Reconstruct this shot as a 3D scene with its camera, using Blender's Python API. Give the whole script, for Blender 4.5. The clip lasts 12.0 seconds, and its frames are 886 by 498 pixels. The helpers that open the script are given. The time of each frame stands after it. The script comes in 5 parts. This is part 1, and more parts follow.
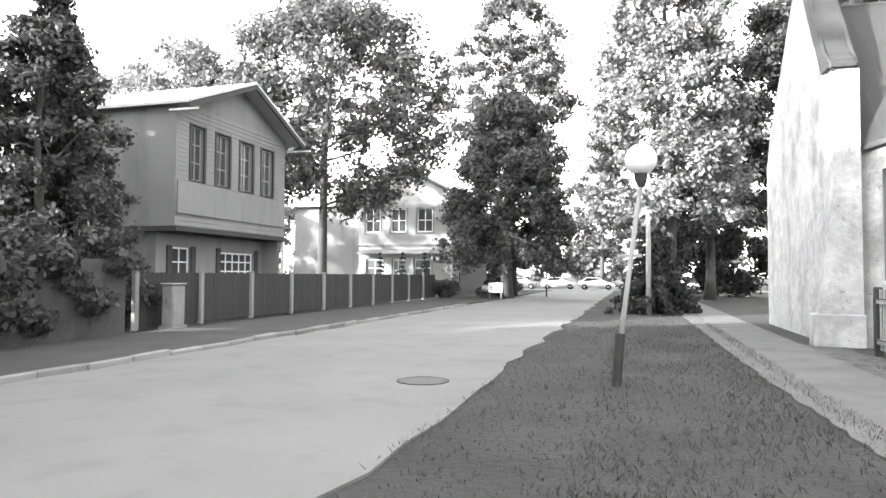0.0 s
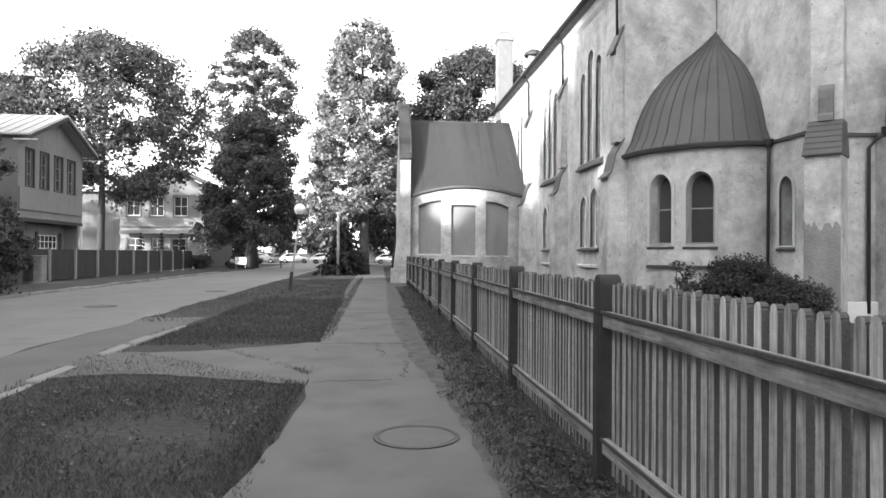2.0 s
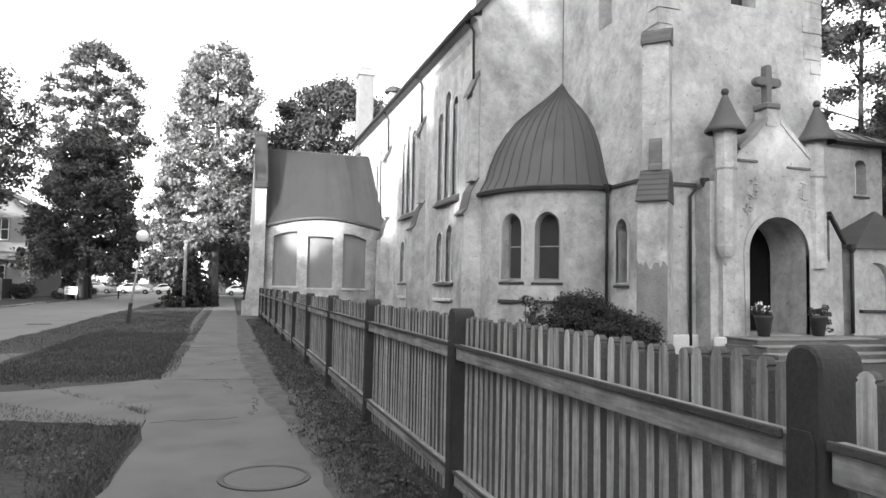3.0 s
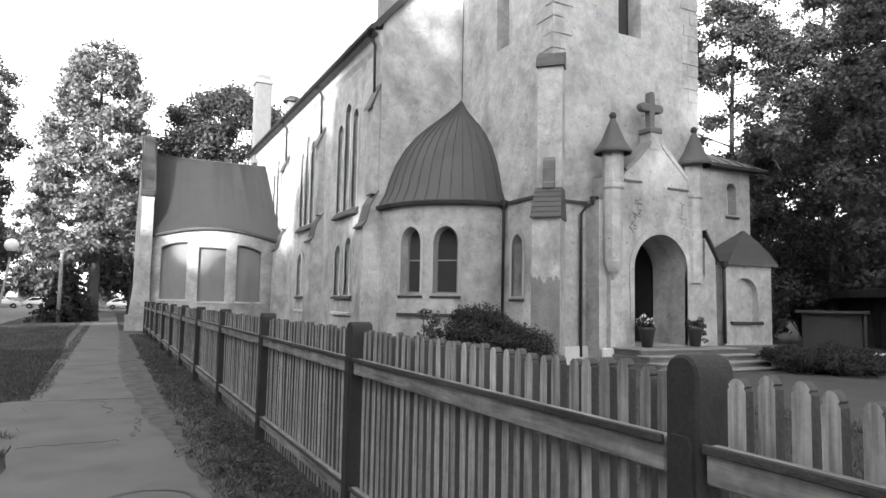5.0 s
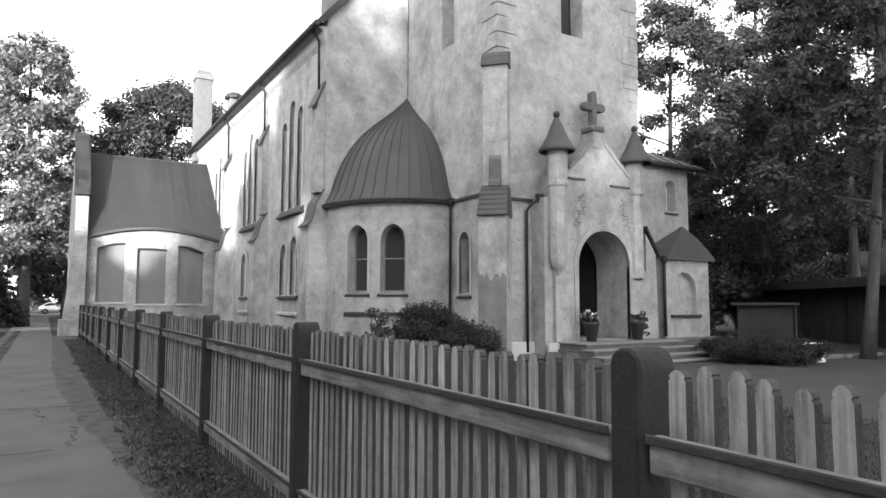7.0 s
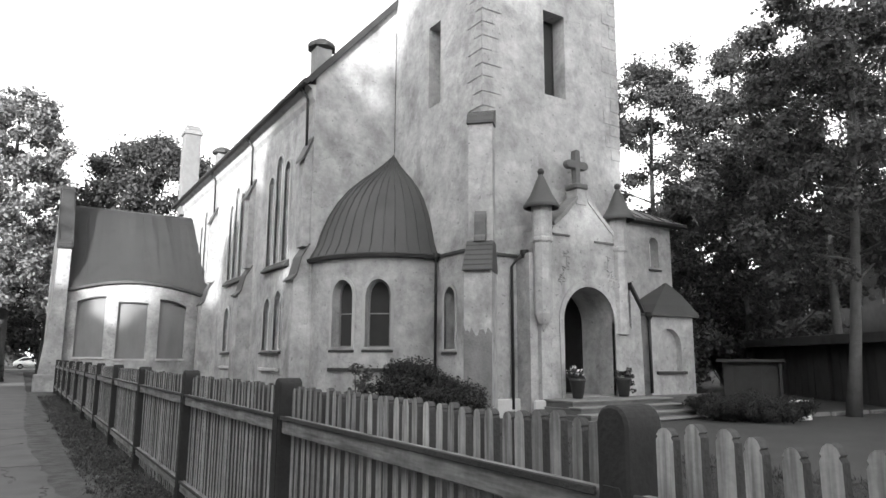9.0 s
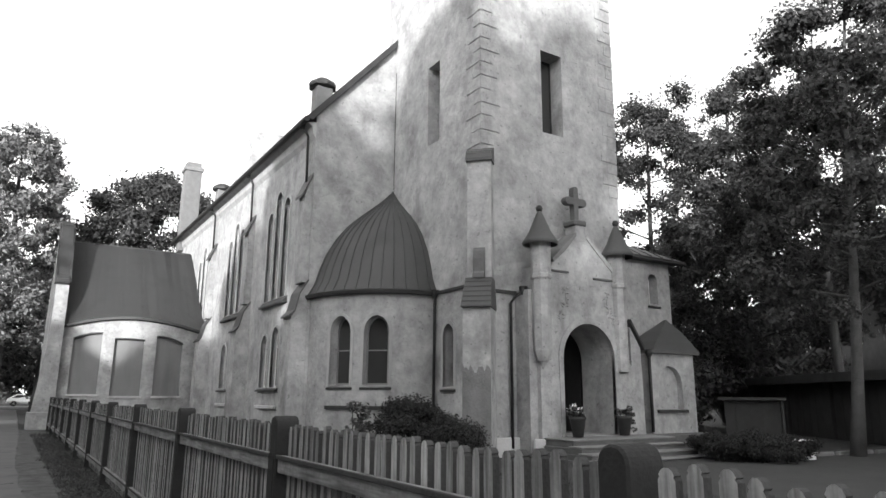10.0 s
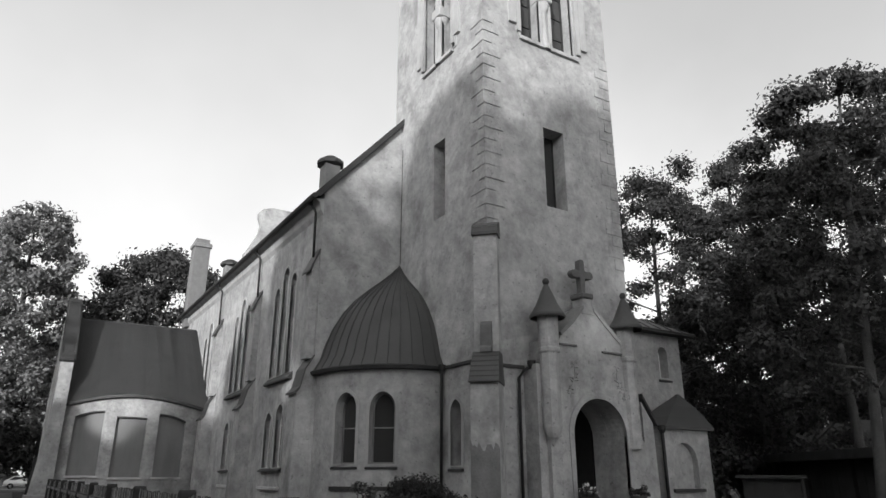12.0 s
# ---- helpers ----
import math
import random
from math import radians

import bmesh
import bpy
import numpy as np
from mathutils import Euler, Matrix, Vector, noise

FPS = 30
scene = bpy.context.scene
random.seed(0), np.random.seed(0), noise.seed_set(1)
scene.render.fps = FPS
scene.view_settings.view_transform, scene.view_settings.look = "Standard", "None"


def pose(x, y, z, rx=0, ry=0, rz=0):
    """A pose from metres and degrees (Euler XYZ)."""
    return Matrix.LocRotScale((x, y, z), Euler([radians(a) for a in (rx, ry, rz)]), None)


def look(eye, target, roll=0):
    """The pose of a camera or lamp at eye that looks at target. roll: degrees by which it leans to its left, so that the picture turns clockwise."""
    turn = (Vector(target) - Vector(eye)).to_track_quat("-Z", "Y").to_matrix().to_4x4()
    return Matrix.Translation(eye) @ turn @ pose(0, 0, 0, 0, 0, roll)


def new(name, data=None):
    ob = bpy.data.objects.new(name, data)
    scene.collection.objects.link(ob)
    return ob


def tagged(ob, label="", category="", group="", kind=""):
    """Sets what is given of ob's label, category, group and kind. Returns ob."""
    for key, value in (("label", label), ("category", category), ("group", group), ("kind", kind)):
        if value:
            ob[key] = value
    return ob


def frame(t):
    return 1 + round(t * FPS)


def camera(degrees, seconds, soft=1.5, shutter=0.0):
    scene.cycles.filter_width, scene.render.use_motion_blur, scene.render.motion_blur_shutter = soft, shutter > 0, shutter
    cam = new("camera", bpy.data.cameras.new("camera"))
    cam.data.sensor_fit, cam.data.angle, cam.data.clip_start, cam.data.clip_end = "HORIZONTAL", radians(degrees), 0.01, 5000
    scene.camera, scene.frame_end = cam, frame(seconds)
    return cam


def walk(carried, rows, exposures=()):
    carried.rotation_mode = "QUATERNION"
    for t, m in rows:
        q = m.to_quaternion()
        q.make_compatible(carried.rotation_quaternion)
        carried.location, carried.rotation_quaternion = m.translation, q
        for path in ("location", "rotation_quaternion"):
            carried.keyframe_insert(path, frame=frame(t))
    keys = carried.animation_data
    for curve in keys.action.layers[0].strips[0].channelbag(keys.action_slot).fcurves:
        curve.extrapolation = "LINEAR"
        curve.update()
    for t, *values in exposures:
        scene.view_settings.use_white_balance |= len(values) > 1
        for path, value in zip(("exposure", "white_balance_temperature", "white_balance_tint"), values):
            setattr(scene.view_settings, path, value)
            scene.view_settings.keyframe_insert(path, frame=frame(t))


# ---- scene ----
cam = camera(67.13, 12.0)
PATH = [
    (0.0, pose(-3.18, 17.01, 1.56, 92.28, -0.27, 15.98)),
    (0.5, pose(-1.35, 7.48, 1.55, 91.72, -0.15, 9.44)),
    (1.0, pose(0.00, 0.00, 1.50, 91.05, 0.20, 4.25)),
    (1.5, pose(0.00, 0.00, 1.50, 90.55, 0.15, 1.31)),
    (2.0, pose(0.00, 0.00, 1.50, 90.41, -0.33, -5.60)),
    (2.5, pose(0.00, 0.00, 1.50, 92.07, -0.78, -13.18)),
    (3.0, pose(0.00, 0.00, 1.50, 93.40, -1.09, -17.83)),
    (5.0, pose(0.00, 0.00, 1.50, 94.71, -1.06, -26.50)),
    (5.5, pose(0.00, 0.00, 1.50, 94.65, -1.08, -28.79)),
    (6.0, pose(0.00, 0.00, 1.50, 94.49, -0.78, -30.76)),
    (6.5, pose(0.00, 0.00, 1.50, 94.33, -0.17, -30.92)),
    (8.5, pose(0.00, 0.00, 1.50, 97.65, 0.02, -31.79)),
    (9.0, pose(0.00, 0.00, 1.50, 99.31, -0.26, -32.23)),
    (9.5, pose(0.00, 0.00, 1.50, 100.75, 0.10, -32.22)),
    (10.0, pose(0.00, 0.00, 1.50, 102.43, -0.34, -32.35)),
    (10.5, pose(0.00, 0.00, 1.50, 103.98, -0.29, -32.26)),
    (11.0, pose(0.00, 0.00, 1.50, 105.68, 0.19, -32.03)),
    (11.5, pose(0.00, 0.00, 1.50, 107.24, 0.15, -31.87)),
    (12.0, pose(0.00, 0.00, 1.50, 108.76, -0.04, -31.70)),
]
walk(cam, PATH, [(0.0, 2.4), (0.5, 2.2), (1.0, 1.65), (3.0, 1.45), (6.7, 1.2), (8.5, 1.2), (9.5, 0.9), (10.5, 0.48), (11, 0.22), (12.0, -0.18)])

# ---- world and sun ----
SUN_AZ, SUN_EL = radians(228), radians(13)
world = bpy.data.worlds.new("sky")
scene.world = world
world.use_nodes = True
wn, wl = world.node_tree.nodes, world.node_tree.links
bg = wn["Background"]
sky = wn.new("ShaderNodeTexSky")
sky.sky_type, sky.sun_disc = "NISHITA", False
sky.sun_elevation, sky.sun_rotation = SUN_EL, SUN_AZ
sky.air_density, sky.dust_density = 1.0, 3.0
grey = wn.new("ShaderNodeRGBToBW")
tc = wn.new("ShaderNodeTexCoord")
cloud = wn.new("ShaderNodeTexNoise")
cloud.inputs["Scale"].default_value, cloud.inputs["Detail"].default_value = 1.6, 5
cmap = wn.new("ShaderNodeMapRange")
cmap.inputs[1].default_value, cmap.inputs[2].default_value = 0.3, 0.75
cmap.inputs[3].default_value, cmap.inputs[4].default_value = 0.6, 1.6
mul = wn.new("ShaderNodeMath")
mul.operation = "MULTIPLY"
wl.new(tc.outputs["Generated"], cloud.inputs["Vector"])
wl.new(sky.outputs[0], grey.inputs[0])
wl.new(cloud.outputs[0], cmap.inputs[0])
wl.new(grey.outputs[0], mul.inputs[0])
wl.new(cmap.outputs[0], mul.inputs[1])
haze = wn.new("ShaderNodeMath")  # bright haze, thicker towards the horizon
sep = wn.new("ShaderNodeSeparateXYZ")
grad = wn.new("ShaderNodeMapRange")
grad.inputs[1].default_value, grad.inputs[2].default_value = 0.0, 0.75
grad.inputs[3].default_value, grad.inputs[4].default_value = 5.75, 3.0
wl.new(tc.outputs["Generated"], sep.inputs[0])
wl.new(sep.outputs[2], grad.inputs[0])
wl.new(grad.outputs[0], haze.inputs[1])
wl.new(mul.outputs[0], haze.inputs[0])
wl.new(haze.outputs[0], bg.inputs[0])
bg.inputs[1].default_value = 0.15
sun_data = bpy.data.lights.new("sun", "SUN")
sun_data.energy, sun_data.angle = 4.2, radians(1.2)
sun = new("sun", sun_data)
sun_dir = Vector((math.sin(SUN_AZ) * math.cos(SUN_EL), math.cos(SUN_AZ) * math.cos(SUN_EL), math.sin(SUN_EL)))
sun.matrix_world = look(sun_dir * 100, (0, 0, 0))


# ---- materials ----
def mat(name, base, rough=0.8, var=0.25, scale=3.0, fine=40.0, bump=0.2, metal=0.0, rand=0.0, stain=0.0, dist=0.02, spec=0.3, wide=0.28, patch=0.0, grain=None):
    """A grey surface with grain at two scales, streaked stains and relief; rand varies whole pieces."""
    m = bpy.data.materials.new(name)
    m.use_nodes = True
    n, l = m.node_tree.nodes, m.node_tree.links
    b = n["Principled BSDF"]
    b.inputs["Roughness"].default_value, b.inputs["Metallic"].default_value = rough, metal
    b.inputs["Specular IOR Level"].default_value = spec
    co = n.new("ShaderNodeTexCoord")
    big, small = n.new("ShaderNodeTexNoise"), n.new("ShaderNodeTexNoise")
    big.inputs["Scale"].default_value, big.inputs["Detail"].default_value = scale, 6
    small.inputs["Scale"].default_value, small.inputs["Detail"].default_value = fine, 4
    l.new(co.outputs["Object"], big.inputs["Vector"])
    l.new(co.outputs["Object"], small.inputs["Vector"])

    def math_node(op, a, c):
        k = n.new("ShaderNodeMath")
        k.operation = op
        for i, v in enumerate((a, c)):
            if isinstance(v, (int, float)):
                k.inputs[i].default_value = v
            else:
                l.new(v, k.inputs[i])
        return k.outputs[0]

    f1 = math_node("MULTIPLY", math_node("SUBTRACT", big.outputs[0], 0.5), var * 2.2)
    f2 = math_node("MULTIPLY", math_node("SUBTRACT", small.outputs[0], 0.5), var * 1.1)
    v = math_node("ADD", math_node("ADD", f1, f2), 1.0)
    if stain:
        mp = n.new("ShaderNodeMapping")
        mp.inputs["Scale"].default_value = (1.3, 1.3, wide)
        st = n.new("ShaderNodeTexNoise")
        st.inputs["Scale"].default_value, st.inputs["Detail"].default_value = 1.1, 7
        rg = n.new("ShaderNodeMapRange")
        rg.inputs[1].default_value, rg.inputs[2].default_value = 0.52, 0.72
        rg.inputs[3].default_value, rg.inputs[4].default_value = 1.0, 1.0 - stain
        l.new(co.outputs["Object"], mp.inputs[0])
        l.new(mp.outputs[0], st.inputs["Vector"])
        l.new(st.outputs[0], rg.inputs[0])
        v = math_node("MULTIPLY", v, rg.outputs[0])
    if patch:
        # old repairs and hairline cracks
        pn = n.new("ShaderNodeTexNoise")
        pn.inputs["Scale"].default_value, pn.inputs["Detail"].default_value, pn.inputs["Distortion"].default_value = 0.55, 9, 0.8
        pr = n.new("ShaderNodeMapRange")
        pr.inputs[1].default_value, pr.inputs[2].default_value = 0.5, 0.54
        pr.inputs[3].default_value, pr.inputs[4].default_value = 1.0, 1.0 - patch * 0.55
        l.new(co.outputs["Object"], pn.inputs["Vector"])
        l.new(pn.outputs[0], pr.inputs[0])
        vo = n.new("ShaderNodeTexVoronoi")
        vo.feature = "DISTANCE_TO_EDGE"
        vo.inputs["Scale"].default_value = 0.45
        wv = n.new("ShaderNodeVectorMath")
        wv.operation = "MULTIPLY_ADD"
        wv.inputs[1].default_value = (0.35, 0.35, 0.35)
        l.new(small.outputs["Color"], wv.inputs[0])
        l.new(co.outputs["Object"], wv.inputs[2])
        l.new(wv.outputs[0], vo.inputs["Vector"])
        cr = n.new("ShaderNodeMapRange")
        cr.inputs[1].default_value, cr.inputs[2].default_value = 0.0, 0.012
        cr.inputs[3].default_value, cr.inputs[4].default_value = 1.0 - patch * 0.5, 1.0
        l.new(vo.outputs["Distance"], cr.inputs[0])
        v = math_node("MULTIPLY", v, math_node("MULTIPLY", pr.outputs[0], cr.outputs[0]))
        mid = n.new("ShaderNodeTexNoise")
        mid.inputs["Scale"].default_value, mid.inputs["Detail"].default_value, mid.inputs["Roughness"].default_value = 2.4, 12, 0.72
        mr = n.new("ShaderNodeMapRange")
        mr.inputs[1].default_value, mr.inputs[2].default_value = 0.36, 0.64
        mr.inputs[3].default_value, mr.inputs[4].default_value = 0.8, 1.14
        l.new(co.outputs["Object"], mid.inputs["Vector"])
        l.new(mid.outputs[0], mr.inputs[0])
        pit = n.new("ShaderNodeTexNoise")
        pit.inputs["Scale"].default_value, pit.inputs["Detail"].default_value = 9.0, 3
        pm = n.new("ShaderNodeMapRange")
        pm.inputs[1].default_value, pm.inputs[2].default_value = 0.66, 0.72
        pm.inputs[3].default_value, pm.inputs[4].default_value = 1.0, 0.62
        l.new(co.outputs["Object"], pit.inputs["Vector"])
        l.new(pit.outputs[0], pm.inputs[0])
        v = math_node("MULTIPLY", v, math_node("MULTIPLY", mr.outputs[0], pm.outputs[0]))
    if rand:
        oi, ge = n.new("ShaderNodeObjectInfo"), n.new("ShaderNodeNewGeometry")
        rr = math_node("FRACT", math_node("ADD", oi.outputs["Random"], ge.outputs["Random Per Island"]), 0)
        v = math_node("MULTIPLY", v, math_node("ADD", math_node("MULTIPLY", rr, rand * 2), 1 - rand))
    if grain:
        # weathered wood grain, different on each board
        gm, gn, gr, go = n.new("ShaderNodeMapping"), n.new("ShaderNodeTexNoise"), n.new("ShaderNodeMapRange"), n.new("ShaderNodeObjectInfo")
        gm.inputs["Scale"].default_value = grain
        gn.noise_dimensions = "4D"
        gn.inputs["Scale"].default_value, gn.inputs["Detail"].default_value = 1.0, 5
        gr.inputs[1].default_value, gr.inputs[2].default_value = 0.38, 0.68
        gr.inputs[3].default_value, gr.inputs[4].default_value = 1.15, 0.5
        l.new(co.outputs["Object"], gm.inputs[0])
        l.new(gm.outputs[0], gn.inputs["Vector"])
        l.new(math_node("MULTIPLY", go.outputs["Random"], 40.0), gn.inputs["W"])
        l.new(gn.outputs[0], gr.inputs[0])
        v = math_node("MULTIPLY", v, gr.outputs[0])
    v = math_node("MULTIPLY", v, base)
    v = math_node("MAXIMUM", v, 0.004)
    l.new(v, b.inputs["Base Color"])
    if bump:
        bp = n.new("ShaderNodeBump")
        bp.inputs["Strength"].default_value, bp.inputs["Distance"].default_value = bump, dist
        l.new(math_node("ADD", small.outputs[0], big.outputs[0]), bp.inputs["Height"])
        l.new(bp.outputs[0], b.inputs["Normal"])
    return m


def leaf_mat(name, base, rand=0.5):
    m = mat(name, base, 0.6, 0.3, 0.6, 8, 0, rand=rand, spec=0.25)
    n, l = m.node_tree.nodes, m.node_tree.links
    b = n["Principled BSDF"]
    t = n.new("ShaderNodeBsdfTranslucent")
    mix = n.new("ShaderNodeMixShader")
    mix.inputs[0].default_value = 0.3
    l.new(b.inputs["Base Color"].links[0].from_socket, t.inputs[0])
    l.new(b.outputs[0], mix.inputs[1])
    l.new(t.outputs[0], mix.inputs[2])
    l.new(mix.outputs[0], n["Material Output"].inputs[0])
    return m


def glass_mat(name, rough=0.12, base=0.05):
    m = mat(name, base, rough, 0.1, 2, 20, 0.0, spec=0.6)
    return m


M_PLASTER = mat("lime plaster", 0.41, 0.9, 0.3, 0.9, 7, 0.8, stain=0.35, dist=0.03, wide=0.6, patch=0.22)
M_PLASTER_DK = mat("bare rough render", 0.2, 0.95, 0.35, 2, 18, 0.6, stain=0.3, dist=0.03)
M_PLINTH = mat("whitewashed plinth", 0.52, 0.9, 0.25, 1.5, 20, 0.4, stain=0.4)
M_TRIM = mat("pale moulding", 0.42, 0.85, 0.18, 3, 30, 0.3, stain=0.35)
M_ROOF = mat("painted sheet metal roof", 0.07, 0.5, 0.22, 0.8, 14, 0.08, stain=0.2, spec=0.4)
M_ROOF_LT = mat("weathered sheet roof", 0.115, 0.5, 0.14, 0.7, 14, 0.06, stain=0.15, spec=0.4)
M_FLASH = mat("dark flashing", 0.045, 0.55, 0.3, 3, 20, 0.1)
M_STONE = mat("weathered stone", 0.13, 0.9, 0.35, 3, 30, 0.5)
M_DARK = mat("unlit inside", 0.03, 0.9, 0.3, 2, 12, 0.0)
M_BOARD = mat("painted blind panel", 0.2, 0.75, 0.12, 1.2, 18, 0.1, stain=0.2)
M_GLASS = glass_mat("old window glass")
M_PIPE = mat("dark zinc downpipe", 0.04, 0.5, 0.3, 4, 30, 0.1, metal=0.3)
M_WOOD = mat("weathered fence wood", 0.38, 0.85, 0.5, 9, 45, 0.5, rand=0.25, stain=0.4, dist=0.004, grain=(70, 70, 4))
# dark wood: shade between pickets put into the colour; also the laths' weathered tone
M_EDGE = mat("shade-dark picket edge and weathered lath", 0.07, 0.9, 0.35, 6, 50, 0.4, stain=0.3)
M_RAIL = mat("weathered rail wood", 0.32, 0.85, 0.5, 6, 40, 0.5, rand=0.15, stain=0.4, wide=1.5, dist=0.004, grain=(40, 3.5, 40))
M_POST = mat("dark mossy concrete", 0.042, 0.95, 0.4, 5, 60, 0.6, rand=0.1, stain=0.3, dist=0.006)
M_ROAD = mat("worn asphalt road", 0.175, 0.85, 0.16, 0.5, 60, 0.25, stain=0.15, dist=0.006)
M_LOT = mat("old asphalt apron", 0.12, 0.9, 0.25, 0.8, 60, 0.3, dist=0.008)
M_PATH = mat("asphalt footpath", 0.125, 0.9, 0.3, 1.1, 70, 0.4, stain=0.22, dist=0.006)
M_KERB = mat("concrete kerb", 0.2, 0.9, 0.3, 2, 40, 0.4, rand=0.2, dist=0.006)
M_SOIL = mat("short grass and soil", 0.046, 0.95, 0.5, 0.7, 12, 0.9, dist=0.05)
M_GRAVEL = mat("yard gravel", 0.06, 0.95, 0.3, 1.2, 50, 0.5, dist=0.01)
M_DIRT = mat("trodden dirt", 0.1, 0.95, 0.8, 4.5, 60, 0.8, stain=0.3, dist=0.02)
M_GARAGE = mat("dark stained render", 0.05, 0.9, 0.35, 2, 18, 0.3, stain=0.3)
M_DKBRICK = mat("dark brick wall", 0.055, 0.9, 0.3, 3, 30, 0.4)
M_FORE = mat("pale forecourt gravel", 0.06, 0.95, 0.25, 1.0, 60, 0.4, dist=0.01)
M_BLADE = leaf_mat("grass blade", 0.078)
M_WEED = leaf_mat("weed leaf", 0.1)
M_LEAF = leaf_mat("broad leaf", 0.105)
M_LEAF_LT = leaf_mat("pale broad leaf", 0.2)
M_LEAF_DK = leaf_mat("dark leaf", 0.07)
M_NEEDLE = leaf_mat("conifer needles", 0.04)
M_BARK = mat("tree bark", 0.07, 0.95, 0.4, 4, 25, 0.8, stain=0.3, dist=0.03)
M_CLAP = mat("grey painted boards", 0.19, 0.8, 0.12, 1, 20, 0.15, stain=0.2)
M_CLAP_LT = mat("pale painted boards", 0.3, 0.8, 0.1, 1, 20, 0.15, stain=0.15)
M_FRAME = mat("white window paint", 0.7, 0.6, 0.1, 5, 30, 0.1)
M_SHUT = mat("dark painted wood", 0.04, 0.7, 0.25, 5, 30, 0.15)
M_TIN = mat("light tin roof", 0.42, 0.45, 0.15, 1, 15, 0.05, metal=0.2)
M_FENCE_DK = mat("dark fence boards", 0.035, 0.8, 0.15, 2, 30, 0.15, rand=0.12)
M_CONC = mat("concrete post", 0.22, 0.9, 0.25, 4, 40, 0.3)
M_LAMP = mat("opal lamp globe", 0.8, 0.35, 0.03, 3, 20, 0.0)
M_STEEL = mat("galvanised pole", 0.28, 0.55, 0.15, 4, 30, 0.05, metal=0.4)
M_WHITE = mat("white paint", 0.75, 0.6, 0.08, 4, 30, 0.05)
M_CARPAINT = mat("dark car paint", 0.02, 0.2, 0.05, 3, 20, 0.0, spec=0.6)
M_TYRE = mat("tyre rubber", 0.02, 0.85, 0.2, 8, 60, 0.2)
M_ALLOY = mat("alloy rim", 0.5, 0.3, 0.1, 8, 60, 0.0, metal=0.8)
M_BRICK = mat("pale brick", 0.2, 0.9, 0.25, 4, 30, 0.4, rand=0.2)


# ---- mesh helpers ----
def thing(name, loc, label, category, group="", kind=""):
    ob = new(name)
    ob.location = loc
    ob.empty_display_size = 0.2
    return tagged(ob, label, category, group, kind)


def base_of(ob):
    v = Vector((0, 0, 0))
    while ob is not None:
        v += Vector(ob.location)
        ob = ob.parent
    return v


def part(name, bm, material, parent, label="", smooth=False):
    """Links a bmesh, in world places, as one mesh under its parent."""
    if parent is not None:
        bmesh.ops.translate(bm, verts=bm.verts, vec=-base_of(parent))
    bmesh.ops.recalc_face_normals(bm, faces=bm.faces)
    me = bpy.data.meshes.new(name)
    bm.to_mesh(me)
    bm.free()
    me.materials.append(material)
    if smooth:
        me.polygons.foreach_set("use_smooth", [True] * len(me.polygons))
    ob = new(name, me)
    ob.parent = parent
    return tagged(ob, label)


def box(x0, x1, y0, y1, z0, z1, bevel=0.0, bm=None):
    bm = bm or bmesh.new()
    r = bmesh.ops.create_cube(bm, size=1)
    for v in r["verts"]:
        v.co = Vector((x0 + (v.co.x + 0.5) * (x1 - x0), y0 + (v.co.y + 0.5) * (y1 - y0), z0 + (v.co.z + 0.5) * (z1 - z0)))
    if bevel:
        es = {e for v in r["verts"] for e in v.link_edges}
        bmesh.ops.bevel(bm, geom=list(es), offset=bevel, segments=1, affect="EDGES")
    return bm


def prism(pts, axis, a, b, bm=None):
    """A flat outline, pushed along x, y or z from a to b. pts: the two other coordinates, in xyz order."""
    bm = bm or bmesh.new()

    def co(p, d):
        return {"x": (d, p[0], p[1]), "y": (p[0], d, p[1]), "z": (p[0], p[1], d)}[axis]
    lo, hi = [bm.verts.new(co(p, a)) for p in pts], [bm.verts.new(co(p, b)) for p in pts]
    bm.faces.new(lo)
    bm.faces.new(hi[::-1])
    for i in range(len(pts)):
        j = (i + 1) % len(pts)
        bm.faces.new((lo[i], lo[j], hi[j], hi[i]))
    return bm


def tube(path, radii, seg=8, bm=None, cap=True):
    """A round bar along a path of points, with a radius for each."""
    bm = bm or bmesh.new()
    path = [Vector(p) for p in path]
    if isinstance(radii, (int, float)):
        radii = [radii] * len(path)
    rings = []
    for i, p in enumerate(path):
        d = (path[min(i + 1, len(path) - 1)] - path[max(i - 1, 0)]).normalized()
        u = d.cross(Vector((0.31, 0.95, 0.05)) if abs(d.z) > 0.7 else Vector((0, 0, 1))).normalized()
        w = d.cross(u)
        rings.append([bm.verts.new(p + radii[i] * (math.cos(k * math.tau / seg) * u + math.sin(k * math.tau / seg) * w)) for k in range(seg)])
    for r0, r1 in zip(rings, rings[1:]):
        for k in range(seg):
            bm.faces.new((r0[k], r0[(k + 1) % seg], r1[(k + 1) % seg], r1[k]))
    if cap:
        bm.faces.new(rings[0][::-1])
        bm.faces.new(rings[-1])
    return bm


def lathe(cx, cy, prof, seg=20, bm=None, a0=0.0, a1=math.tau):
    """A turned form: profile of (radius, z) round an upright axis."""
    bm = bm or bmesh.new()
    full = abs(a1 - a0 - math.tau) < 1e-6
    n = seg if full else seg + 1
    rings = []
    for r, z in prof:
        r = max(r, 0.002)
        rings.append([bm.verts.new((cx + r * math.cos(a0 + (a1 - a0) * k / seg), cy + r * math.sin(a0 + (a1 - a0) * k / seg), z)) for k in range(n)])
    for r0, r1 in zip(rings, rings[1:]):
        for k in range(n if full else n - 1):
            bm.faces.new((r0[k], r0[(k + 1) % n], r1[(k + 1) % n], r1[k]))
    return bm


